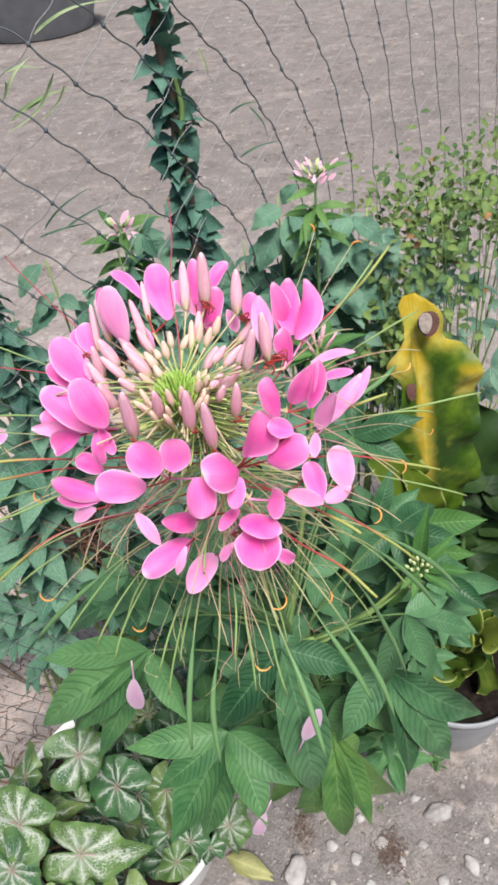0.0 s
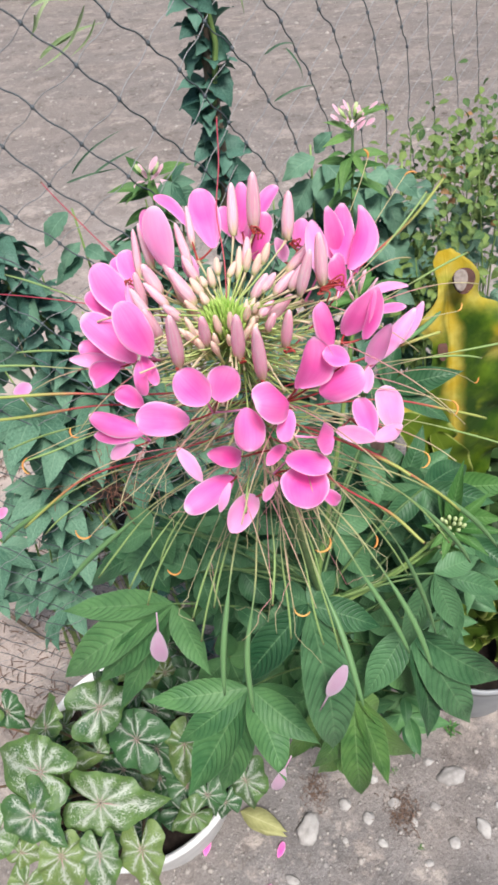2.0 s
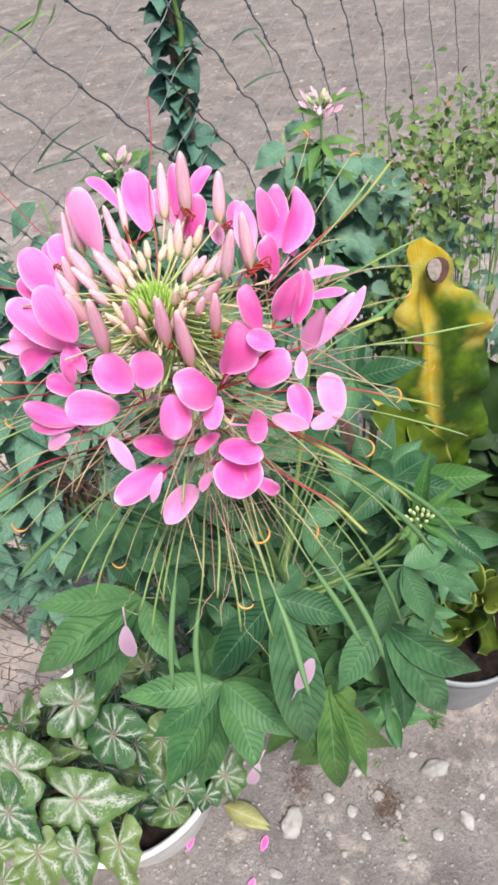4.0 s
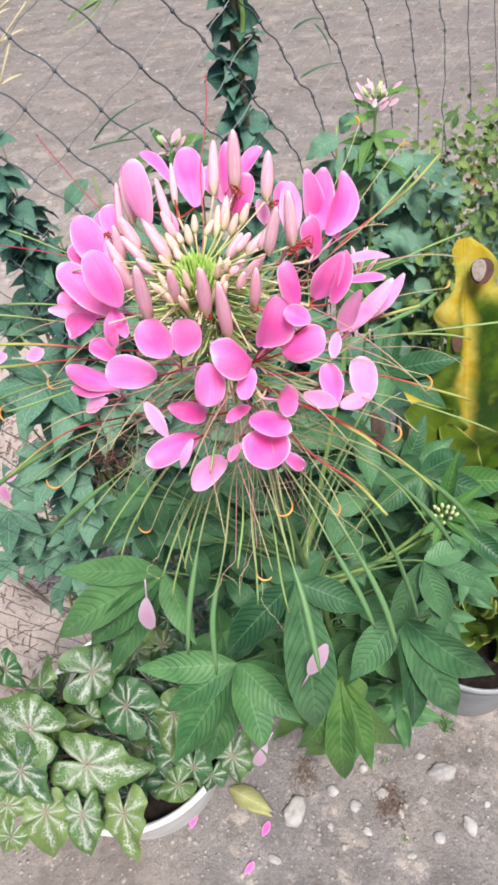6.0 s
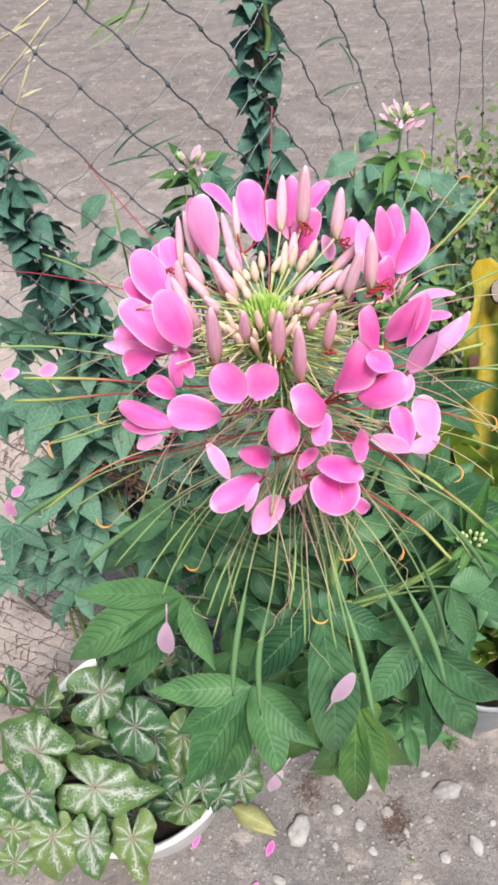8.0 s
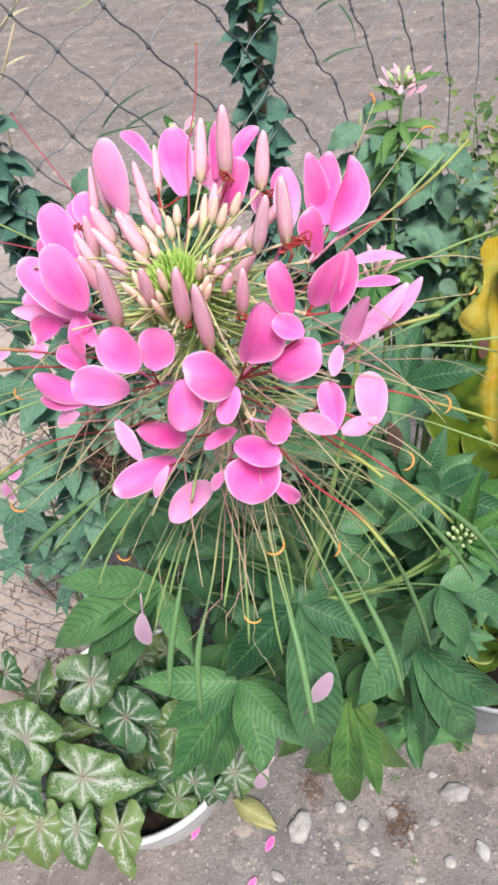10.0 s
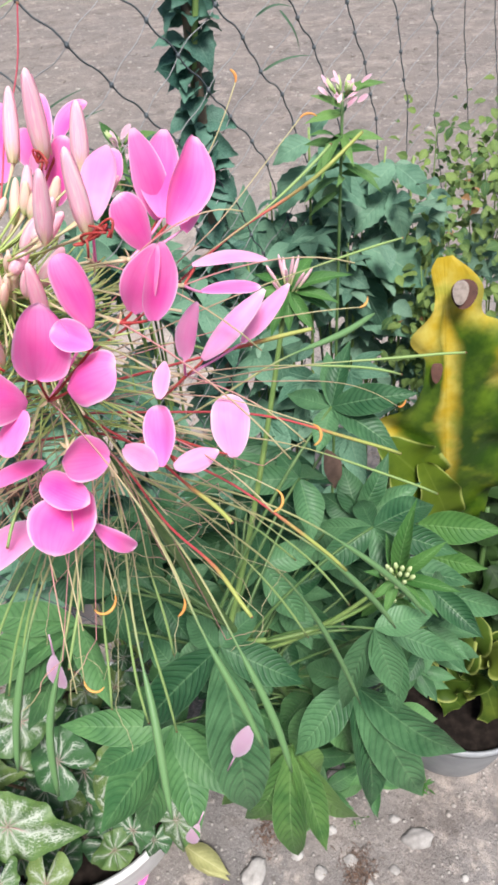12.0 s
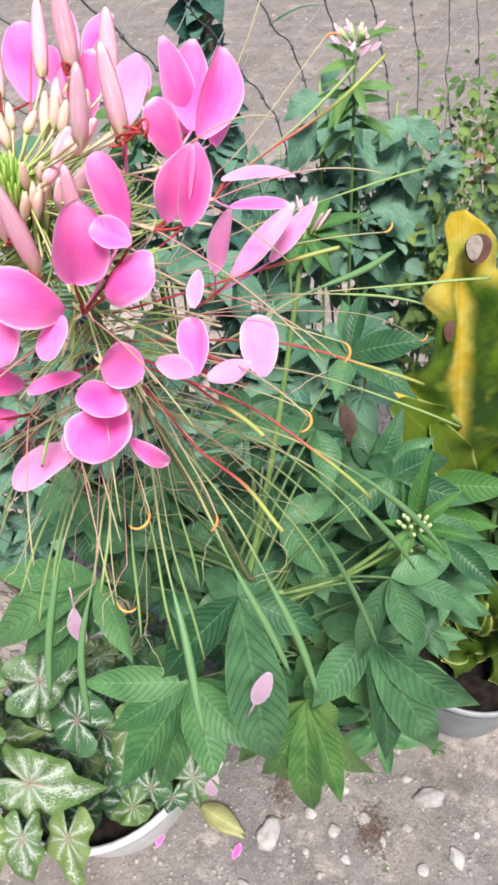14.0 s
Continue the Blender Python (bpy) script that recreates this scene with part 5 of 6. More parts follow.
bud((-73, 310, 1360), (-75, 322, 1377), 4.0, 1)
bud((-51, 302, 1369), (-50, 312, 1391), 5.9, 1)
bud((-46, 292, 1356), (-44, 298, 1370), 5.1, 1)
bud((-26, 292, 1353), (-12, 298, 1366), 5.1, 1)
bud((-43, 276, 1349), (-35, 278, 1361), 5.3, 1)
bud((-41, 306, 1369), (-39, 305, 1398), 7.4, 1)
bud((-25, 298, 1367), (-23, 302, 1389), 6.6, 1)
bud((-10, 258, 1365), (-11, 258, 1390), 6.2, 1)
bud((-20, 250, 1366), (-15, 248, 1388), 5.6, 1)
bud((-70, 272, 1351), (-80, 274, 1370), 6.4, 1)
bud((-79, 288, 1351), (-86, 290, 1368), 5.4, 1)
bud((-84, 276, 1348), (-94, 278, 1361), 5.0, 1)
bud((-63, 266, 1354), (-66, 268, 1360), 4.2, 0)
bud((-66, 274, 1354), (-71, 276, 1363), 4.6, 0)
bud((-42, 286, 1356), (-38, 288, 1366), 4.2, 0)
bud((-38, 276, 1353), (-31, 278, 1361), 4.8, 1)
bud((-32, 268, 1356), (-22, 270, 1366), 5.2, 1)
bud((-46, 290, 1356), (-43, 292, 1367), 4.2, 0)
bud((-62, 284, 1352), (-63, 286, 1362), 4.4, 0)
bud((-70, 290, 1352), (-76, 292, 1366), 4.8, 1)
bud((-93, 272, 1343), (-100, 274, 1361), 5.6, 1)
bud((-85, 298, 1357), (-90, 300, 1375), 5.0, 1)
bud((-39, 258, 1351), (-32, 260, 1358), 4.6, 1)
bud((-24, 256, 1365), (-18, 258, 1376), 5.0, 1)
bud((-38, 296, 1356), (-34, 298, 1366), 4.6, 0)
bud((-59, 285, 1358), (-59, 288, 1366), 3.8, 0)
bud((-54, 284, 1357), (-50, 288, 1363), 3.8, 0)
bud((-50, 288, 1353), (-48, 295, 1367), 4.1, 0)
bud((-65, 280, 1355), (-67, 282, 1360), 3.8, 0)
bud((-75, 282, 1340), (-82, 285, 1361), 4.7, 0)
bud((-68, 270, 1344), (-74, 268, 1356), 4.3, 0)
bud((-57, 250, 1349), (-58, 248, 1360), 3.8, 0)
bud((-42, 262, 1350), (-39, 260, 1357), 3.6, 0)
bud((-72, 280, 1350), (-78, 280, 1359), 4.1, 0)
bud((-52, 250, 1350), (-51, 248, 1361), 3.5, 0)
bud((-46, 258, 1349), (-43, 255, 1359), 3.5, 0)
pod(1330, (-163, 370, 1376), 'red')
pod(1335, (-212, 330, 1332), 'red')
pod(1310, (-220, 400, 1304), 'young')
pod(1300, (-197, 330, 1289), 'young')
pod(1300, (-216, 300, 1301), 'young')
pod(1285, (-188, 270, 1303), 'redyoung')
pod(1275, (-205, 280, 1278), 'redyoung')
pod(1270, (-213, 300, 1235), 'young')
pod(1265, (-196, 280, 1243), 'young')
pod(1290, (-173, 250, 1276), 'stamen')
pod(1240, (-252, 300, 1139), 'pod')
pod(1250, (-209, 270, 1192), 'redyoung')
pod(1245, (-204, 280, 1172), 'young')
pod(1270, (-140, 220, 1244), 'stamen')
pod(1235, (-200, 270, 1126), 'pod')
pod(1230, (-163, 250, 1162), 'young')
pod(1235, (-128, 230, 1159), 'young')
pod(1235, (-98, 220, 1158), 'young')
pod(1240, (-97, 220, 1130), 'young')
pod(1225, (-81, 187, 1121), 'pod')
pod(1220, (-65, 185, 1101), 'pod')
pod(1260, (-33, 200, 1197), 'stamen')
pod(1240, (-18, 210, 1140), 'young')
pod(1230, (-8, 215, 1122), 'young')
pod(1225, (3, 170, 1141), 'pod')
pod(1215, (36, 212, 1122), 'pod')
pod(1215, (50, 207, 1110), 'pod')
pod(1265, (30, 230, 1269), 'redyoung')
pod(1345, (-57, 350, 1408), 'red')
pod(1260, (12, 215, 1241), 'stamen')
pod(1275, (-145, 260, 1280), 'stamen')
pod(1250, (-100, 230, 1195), 'stamen')
pod(1255, (-12, 210, 1247), 'stamen')
pod(1240, (-46, 210, 1186), 'young')
pod(1225, (-38, 215, 1139), 'young')
pod(1235, (-86, 230, 1154), 'young')
pod(1230, (-123, 260, 1162), 'young')
pod(1270, (120, 342, 1266), 'young')
pod(1290, (91, 410, 1288), 'young')
pod(1265, (95, 326, 1215), 'redyoung')
pod(1250, (117, 330, 1183), 'young')
pod(1290, (68, 400, 1344), 'redyoung')
pod(1300, (55, 380, 1346), 'young')
pod(1275, (93, 350, 1246), 'young')
pod(1240, (37, 215, 1233), 'redyoung')
pod(1235, (74, 293, 1128), 'young')
pod(1225, (123, 325, 1075), 'pod')
pod(1215, (106, 330, 1049), 'pod')
pod(1270, (94, 360, 1217), 'stamen')
pod(1255, (42, 260, 1255), 'stamen')
pod(1285, (56, 270, 1282), 'stamen')
pod(1290, (71, 340, 1290), 'stamen')
pod(1280, (53, 300, 1305), 'redyoung')
pod(1220, (88, 330, 935), 'pod')
pod(1225, (50, 300, 1078), 'young')
pod(1230, (80, 420, 1236), 'pod')
pod(1290, (42, 380, 1357), 'stamen')
pod(1300, (19, 360, 1377), 'stamen')
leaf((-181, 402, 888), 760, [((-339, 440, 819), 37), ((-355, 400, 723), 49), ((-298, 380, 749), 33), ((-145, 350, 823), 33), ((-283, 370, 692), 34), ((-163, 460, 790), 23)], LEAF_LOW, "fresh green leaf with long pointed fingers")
leaf((-117, 400, 686), 560, [((-212, 315, 544), 59), ((-74, 305, 622), 48), ((-28, 340, 652), 42), ((-258, 390, 672), 40), ((-178, 345, 464), 46), ((-40, 400, 653), 30), ((-222, 360, 610), 38)])
leaf((-31, 365, 938), 850, [((-13, 315, 699), 52), ((-107, 330, 841), 37), ((42, 360, 898), 31), ((-70, 400, 925), 25), ((-1, 400, 944), 25)])
leaf((85, 425, 782), 700, [((221, 430, 639), 45), ((178, 400, 568), 48), ((116, 375, 576), 46), ((28, 375, 706), 40), ((32, 460, 743), 31), ((127, 460, 784), 26)])
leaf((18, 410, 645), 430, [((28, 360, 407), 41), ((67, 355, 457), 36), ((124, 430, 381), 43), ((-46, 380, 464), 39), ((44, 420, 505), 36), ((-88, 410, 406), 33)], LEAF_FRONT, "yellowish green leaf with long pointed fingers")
leaf((98, 400, 932), 880, [((148, 420, 928), 25), ((75, 390, 792), 24), ((126, 380, 853), 26), ((75, 430, 888), 21)])
leaf((81, 520, 936), 820, [((43, 540, 947), 28), ((62, 560, 970), 28), ((141, 550, 962), 26), ((107, 560, 992), 22), ((63, 500, 892), 28), ((117, 500, 929), 22)])
leaf((54, 475, 1117), 1000, [((118, 470, 1138), 23), ((107, 450, 1095), 22), ((46, 440, 1099), 19), ((47, 520, 1137), 19), ((66, 520, 1148), 16), ((16, 500, 1107), 16)])
leaf((9, 460, 883), 800, [((-24, 430, 848), 30), ((43, 420, 849), 31), ((23, 500, 924), 25), ((-35, 480, 864), 23), ((53, 480, 898), 23)])
leaf((113, 420, 898), 860, [((182, 420, 859), 24), ((92, 400, 837), 21), ((127, 380, 815), 24), ((72, 440, 852), 19)])
leaf((29, 470, 1041), 960, [((-44, 450, 1050), 24), ((43, 430, 1006), 26), ((48, 500, 1013), 25), ((6, 500, 1041), 19)])
leaf((-68, 360, 882), 830, [((-113, 400, 882), 23), ((-52, 400, 906), 26), ((-16, 380, 855), 21), ((-103, 350, 792), 24)])
leaf((-219, 460, 908), 900, [((-307, 470, 826), 34), ((-192, 430, 864), 33), ((-238, 500, 930), 33), ((-155, 480, 920), 29), ((-282, 500, 883), 30)])
leaf((-104, 430, 908), 950, [((-152, 430, 869), 28), ((-71, 400, 881), 31), ((-136, 480, 912), 28), ((-56, 460, 925), 25)])
leaf((-148, 420, 920), 950, [((-190, 420, 950), 27), ((-137, 400, 863), 27), ((-116, 450, 919), 24), ((-176, 460, 927), 22)])
leaf((-2, 440, 957), 980, [((-49, 440, 922), 26), ((37, 420, 898), 30), ((46, 470, 952), 26), ((-15, 480, 963), 26)])
leaf((-181, 420, 1000), 980, [((-231, 420, 963), 26), ((-171, 410, 949), 25), ((-216, 450, 993), 20)])
leaf((-39, 470, 593), 600, [((-89, 440, 459), 39), ((-6, 430, 449), 42), ((25, 460, 555), 38), ((-74, 500, 549), 34)])
leaf((39, 470, 664), 650, [((-5, 460, 565), 36), ((63, 450, 571), 39), ((82, 470, 629), 35), ((23, 500, 690), 31)])
leaf((146, 520, 525), 600, [((104, 500, 428), 41), ((179, 490, 413), 44), ((208, 520, 522), 39)])
leaf((-157, 480, 618), 600, [((-209, 460, 566), 38), ((-136, 450, 554), 41), ((-102, 480, 630), 37), ((-161, 500, 670), 33)])
leaf((7, 460, 437), 420, [((-41, 440, 267), 49), ((25, 420, 277), 52), ((75, 450, 331), 51), ((-68, 470, 344), 43)], LEAF_FRONT, "yellowish green leaf with long pointed fingers")
leaf((62, 520, 671), 420, [((27, 500, 621), 36), ((97, 500, 612), 36), ((67, 490, 595), 36), ((29, 540, 699), 32), ((100, 540, 691), 31)])
leaf((38, 520, 744), 520, [((5, 500, 708), 34), ((67, 500, 692), 34), ((23, 540, 772), 30), ((78, 540, 732), 30)])
leaf((63, 430, 714), 650, [((17, 410, 612), 40), ((98, 410, 634), 39), ((42, 460, 719), 28)])
leaf((-239, 470, 994), 900, [((-244, 462, 1039), 14), ((-218, 468, 1018), 13), ((-213, 474, 974), 16), ((-241, 480, 934), 14), ((-268, 486, 949), 13), ((-272, 492, 984), 12), ((-231, 498, 931), 13)], DARK_DRY, "withered blackened leaf hanging on the plant")

leaf((46, 550, 1000), 930, [((57, 540, 953), 19)], LITTER, "single dead brown leaf among the green ones")

# leaves that fill the plant
r = random.Random(91)
for n in range(30):
    z = 0.50 + 0.52 * (n / 30)
    a = n * 2.39996
    foot = on_stem(z)
    reach = r.uniform(0.08, 0.17)
    c = foot + Vector((0.04 + math.cos(a) * reach, 0.07 + 0.6 * abs(math.sin(a)) * reach, r.uniform(-0.02, 0.06)))
    fingers = []
    for k in range(6):
        b = 0.6 + n * 1.3 + k * 1.05 + r.uniform(-0.2, 0.2)
        l = r.uniform(0.06, 0.115) * (1.0 - 0.10 * abs(k - 2.5))
        fingers.append((tuple(1000 * (c + Vector((math.cos(b) * l, 0.7 * math.sin(b) * l + 0.01, -l * r.uniform(0.15, 0.6))))), 1000 * l * r.uniform(0.28, 0.34)))
    if c.x < 0.10:
        leaf(tuple(1000 * c), 1000 * (z - 0.05), fingers)


# leaves in the depth of the plant; the darker leaf colour stands for shade
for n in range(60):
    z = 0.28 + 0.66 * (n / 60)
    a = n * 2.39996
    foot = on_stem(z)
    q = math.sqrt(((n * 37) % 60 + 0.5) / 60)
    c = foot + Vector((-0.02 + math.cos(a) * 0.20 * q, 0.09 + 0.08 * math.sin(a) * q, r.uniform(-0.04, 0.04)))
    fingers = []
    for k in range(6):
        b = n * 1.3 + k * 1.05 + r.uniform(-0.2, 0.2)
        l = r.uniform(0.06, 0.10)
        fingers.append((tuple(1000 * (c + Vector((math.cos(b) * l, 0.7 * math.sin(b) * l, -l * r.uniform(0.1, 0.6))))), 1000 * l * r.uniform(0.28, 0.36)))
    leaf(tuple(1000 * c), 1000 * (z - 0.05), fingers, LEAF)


# low leaves that shade the foot of the plant
for n in range(18):
    z = 0.16 + 0.34 * (n / 18)
    a = n * 2.39996
    foot = on_stem(z)
    c = foot + Vector((0.02 + math.cos(a) * r.uniform(0.03, 0.12), -0.02 + 0.7 * math.sin(a) * r.uniform(0.03, 0.10), r.uniform(-0.02, 0.05)))
    fingers = []
    for k in range(5):
        b = n * 1.7 + k * 1.25 + r.uniform(-0.2, 0.2)
        l = r.uniform(0.05, 0.09)
        fingers.append((tuple(1000 * (c + Vector((math.cos(b) * l, 0.8 * math.sin(b) * l, -l * r.uniform(0.1, 0.4))))), 1000 * l * 0.34))
    leaf(tuple(1000 * c), 1000 * max(0.06, z - 0.05), fingers)


def bare_stalk(k):
    """A thin pedicel whose flower has dropped, from the stem under the crown."""
    r = random.Random(900 + k)
    z = r.uniform(1.255, 1.345)
    a, foot = r.uniform(math.pi * 0.95, math.pi * 2.05), on_stem(z)
    l = r.uniform(0.028, 0.062)
    end = foot + Vector((math.cos(a) * l, math.sin(a) * l * 0.8, r.uniform(-0.012, 0.016)))
    part("bare_stalk", Shape().tube(bezier(foot, (foot + end) / 2 + Vector((0, 0, r.uniform(0.002, 0.012))), end, 7), [0.00042] * 5 + [0.0004, 0.0004, 0.0006], 5), STALK, cleome)


for k in range(70):
    bare_stalk(k)


def red_filaments(centre, n, size, seed):
    """Dark red curled filaments pushing out of an opening bud."""
    r = random.Random(seed)
    c = mm(centre)
    for k in range(n):
        d = Vector((r.uniform(-0.3, 0.7), r.uniform(-0.5, 0.2), r.uniform(0.1, 0.7))) * size
        e = c + Vector((r.uniform(0.0, 0.6), r.uniform(-0.4, 0.0), r.uniform(-0.3, 0.5))) * size
        part("filament", Shape().tube(bezier(c, c + d * 1.2, e, 9), 0.00042, 5), CLAW, cleome)


def young_shoot(centre, z, tips, pink, seed):
    """A side shoot: a knot of small buds in a collar of narrow leaves."""
    r = random.Random(seed)
    c = mm(centre)
    foot = on_stem(z * 0.001)
    shoot = part("side_shoot", Shape().tube(bezier(foot, (foot + c) / 2 - Vector((0, 0, 0.04)), c, 12), [0.0028 - 0.0011 * i / 12 for i in range(13)], 7), STEM, cleome, "green side shoot with young buds")
    for t in tips:
        s = Shape()
        blade(s, c - Vector((0, 0, 0.006)), mm(t), 0.17 * (mm(t) - c).length + 0.0025, leaflet_profile, Vector((r.uniform(-0.3, 0.3), -0.4, 0.9)), 0.1, 0.20, 0.03, 36, 8, r.uniform(0, 6), 0.02)
        part("leaflet", s, LEAF_YOUNG, shoot)
    for n in range(9 if pink else 18):
        a, q = n * 2.39996, math.sqrt((n + 0.5) / (9 if pink else 18))
        b = c + Vector((math.cos(a) * 0.011 * q, math.sin(a) * 0.011 * q - 0.004, 0.010 * (1 - q * q)))
        d = Vector((0.6 * math.cos(a) * q, 0.6 * math.sin(a) * q, 0.8)).normalized() * (0.011 if pink else 0.007)
        part("small_bud", Shape().tube([b - d * 0.8, b, b + d * 0.35, b + d * 0.8, b + d], [0.0006, 0.0010, 0.0022 if not pink else 0.0012, 0.0016 if not pink else 0.0009, 0.0003], 7), BUD if pink else BUD_PALE, shoot)


red_filaments((-41, 300, 1370), 4, 0.010, 575)
red_filaments((-23, 295, 1366), 4, 0.010, 640)
red_filaments((-11, 256, 1363), 7, 0.017, 688)
red_filaments((-104, 285, 1356), 4, 0.009, 342)
red_filaments((-28, 245, 1339), 4, 0.008, 612)
red_filaments((-49, 240, 1339), 3, 0.006, 530)
red_filaments((-39, 232, 1333), 3, 0.006, 567)
red_filaments((-77, 240, 1337), 3, 0.006, 420)
young_shoot((115, 427, 977), 860, [(124, 448, 1050), (153, 440, 1010), (166, 410, 981), (150, 400, 957), (103, 450, 1003), (93, 412, 956), (122, 458, 1000), (105, 402, 950), (138, 405, 962), (86, 430, 972), (140, 440, 996)], 0, 1)
young_shoot((24, 470, 1227), 960, [(-4, 460, 1218), (41, 489, 1228), (54, 470, 1204), (10, 460, 1194), (26, 451, 1199), (-2, 489, 1221), (36, 460, 1199), (38, 508, 1226), (59, 465, 1214), (-4, 460, 1212), (44, 450, 1200), (14, 448, 1197), (66, 475, 1230)], 1, 2)
young_shoot((111, 440, 930), 900, [(88, 440, 885), (133, 460, 945), (93, 460, 941), (140, 430, 917)], 0, 3)

# the growing tip: many small green bracts and buds
TIP = Vector((-0.056, 0.260, 1.350))
for n in range(120):
    a, q = n * 2.39996, math.sqrt((n + 0.5) / 120)
    b = TIP + Vector((0.0100 * q * math.cos(a), 0.0100 * q * math.sin(a), 0.004 - 0.008 * q * q))
    d = Vector((0.5 * q * math.cos(a), 0.5 * q * math.sin(a), 1.0)).normalized() * (0.0064 - 0.0010 * q) * (0.8 + 0.4 * ((n * 7) % 5) / 5)
    part("bract", Shape().tube([b - d * 0.6, b, b + d * 0.6, b + d], [0.0006, 0.0008, 0.0006, 0.0002], 5), BRACT, cleome)
for n in range(22):
    a = n * 2.39996 + 0.5 * math.sin(n * 5)
    q = 0.011 + 0.006 * ((n * 7) % 5) / 5
    b = TIP + Vector((q * math.cos(a), q * math.sin(a), -0.0075))
    d = Vector((0.45 * math.cos(a) + 0.2 * math.sin(n * 3), 0.45 * math.sin(a), 1.0)).normalized() * (0.0080 + 0.0035 * ((n * 5) % 7) / 7)
    part("small_bud", Shape().tube([b - d * 1.2, b - d * 0.1, b + d * 0.25, b + d * 0.7, b + d], [0.0006, 0.0011, 0.0017, 0.0013, 0.0004], 7), BUD_GREEN, cleome)

# the pale green stalks of the buds, crowded round the top of the stem
r = random.Random(63)
for n in range(150):
    a = n * 2.39996
    q = math.sqrt((n + 0.5) / 150)
    foot = on_stem(1.344 - 0.030 * q * q)
    l = r.uniform(0.016, 0.024) + 0.026 * q
    d = Vector((math.cos(a), math.sin(a), r.uniform(-0.10, 0.16)))
    sag = Vector((r.uniform(-0.003, 0.003), r.uniform(-0.003, 0.003), r.uniform(0.001, 0.006)))
    part("pedicel", Shape().tube(bezier(foot, foot + d * l * 0.5 - sag, foot + d * l + sag, 7), r.uniform(0.00028, 0.00042), 5), STALK_GREEN, cleome)

# flower stalks left on the stem, and more stalks and pods round it
r = random.Random(77)
for n in range(44):
    a = n * 2.39996
    z = 1.345 - 0.13 * (n / 44) ** 1.6
    foot = on_stem(z)
    l = r.uniform(0.03, 0.055)
    d = Vector((math.cos(a), math.sin(a), r.uniform(-0.25, 0.25)))
    part("pedicel", Shape().tube(bezier(foot, foot + d * l * 0.6, foot + d * l + Vector((0, 0, -0.004)), 6), 0.00042, 5), STALK, cleome)
for n in range(9):
    a = n * 2.39996 + 0.4
    z = 1.19 + 0.11 * (n / 9)
    foot = on_stem(z)
    l = r.uniform(0.09, 0.16)
    d = Vector((math.cos(a), math.sin(a) , 0)) * l * r.uniform(0.55, 0.95)
    e = foot + d + Vector((0, 0, -l * r.uniform(0.15, 0.85)))
    pod(1000 * z, tuple(1000 * e), r.choice(["young", "young", "young", "redyoung", "young"]))


# dried curled stamens hanging in the tangle below the flowers
for n in range(60):
    a = n * 2.39996
    foot = on_stem(1.14 + 0.16 * r.random())
    out = Vector((math.cos(a), math.sin(a), 0)) * r.uniform(0.02, 0.085)
    p = foot + out + Vector((0, 0, -r.uniform(0.0, 0.07)))
    pts, d = [], Vector((r.uniform(-1, 1), r.uniform(-1, 1), r.uniform(-1.4, 0.2))).normalized()
    for k in range(9):
        pts.append(p.copy())
        d = (d + 0.55 * Vector((r.uniform(-1, 1), r.uniform(-1, 1), r.uniform(-1.1, 0.9)))).normalized()
        p = p + d * 0.0042
    part("dried_stamen", Shape().tube([foot + out * 0.3] + pts, 0.00022, 4), DRIED if n % 3 else STAMEN, cleome)


# a brown tangle of dead filaments by the blackened leaf
knotted = mm((-227, 455, 1023))
for n in range(34):
    p = knotted + Vector((r.gauss(0, 0.016), r.gauss(0, 0.010), r.gauss(0, 0.016)))
    pts, d = [], Vector((r.uniform(-1, 1), r.uniform(-1, 1), r.uniform(-1, 1))).normalized()
    for k in range(9):
        pts.append(p.copy())
        d = (d + 0.6 * Vector((r.uniform(-1, 1), r.uniform(-1, 1), r.uniform(-1, 1)))).normalized()
        p = p + d * 0.0046
    part("dried_stamen", Shape().tube(pts, 0.00035, 4), DEAD, cleome)


# ---- loose petals caught on the leaves and lying on the soil ----
def loose_petal(at, tip, width, tail, label):
    b, t = mm(at), mm(tip)
    s = Shape()
    blade(s, b, t, width * 0.001, petal_profile, rows=8, cols=6, arch=0.04, cup=0.08)
    ob = thing("fallen_petal", b, label, "petal", "fallen petals")
    part("blade", s, PETAL if b.z < 0.1 else PETAL_PALE if b.y > 0.6 else PETAL_LOOSE, ob)
    if tail:
        d = (b - t)
        part("claw", Shape().tube([b, b + d * 0.22, b + d * 0.55], [0.0011, 0.0009, 0.0007], 5), PETAL_LOOSE, ob)


loose_petal((-191, 363, 897), (-201, 363, 831), 20, 1, 'pale pink fallen petal caught on a leaf')
loose_petal((-16, 310, 852), (2, 310, 917), 16, 1, 'pale pink fallen petal with its stalk, caught on a leaf')
loose_petal((-74, 313, 646), (-93, 313, 572), 16, 1, 'pink fallen petal hanging on a leaf tip')
loose_petal((-276, 376, 6), (-272, 412, 6), 17, 0, 'pink fallen petal lying on the soil')
loose_petal((-130, 374, 6), (-118, 402, 6), 15, 0, 'pink fallen petal lying on the soil')
loose_petal((-158, 306, 6), (-142, 328, 6), 14, 0, 'pink fallen petal lying on the soil')
loose_petal((-420, 690, 966), (-391, 690, 977), 20, 0, 'pink fallen petal caught in the net')
loose_petal((-476, 690, 959), (-447, 690, 970), 17, 0, 'pink fallen petal caught in the net')
loose_petal((-547, 680, 707), (-551, 680, 665), 21, 0, 'pink fallen petal caught in the net')
loose_petal((-545, 690, 707), (-516, 690, 729), 17, 0, 'pink fallen petal caught in the net')


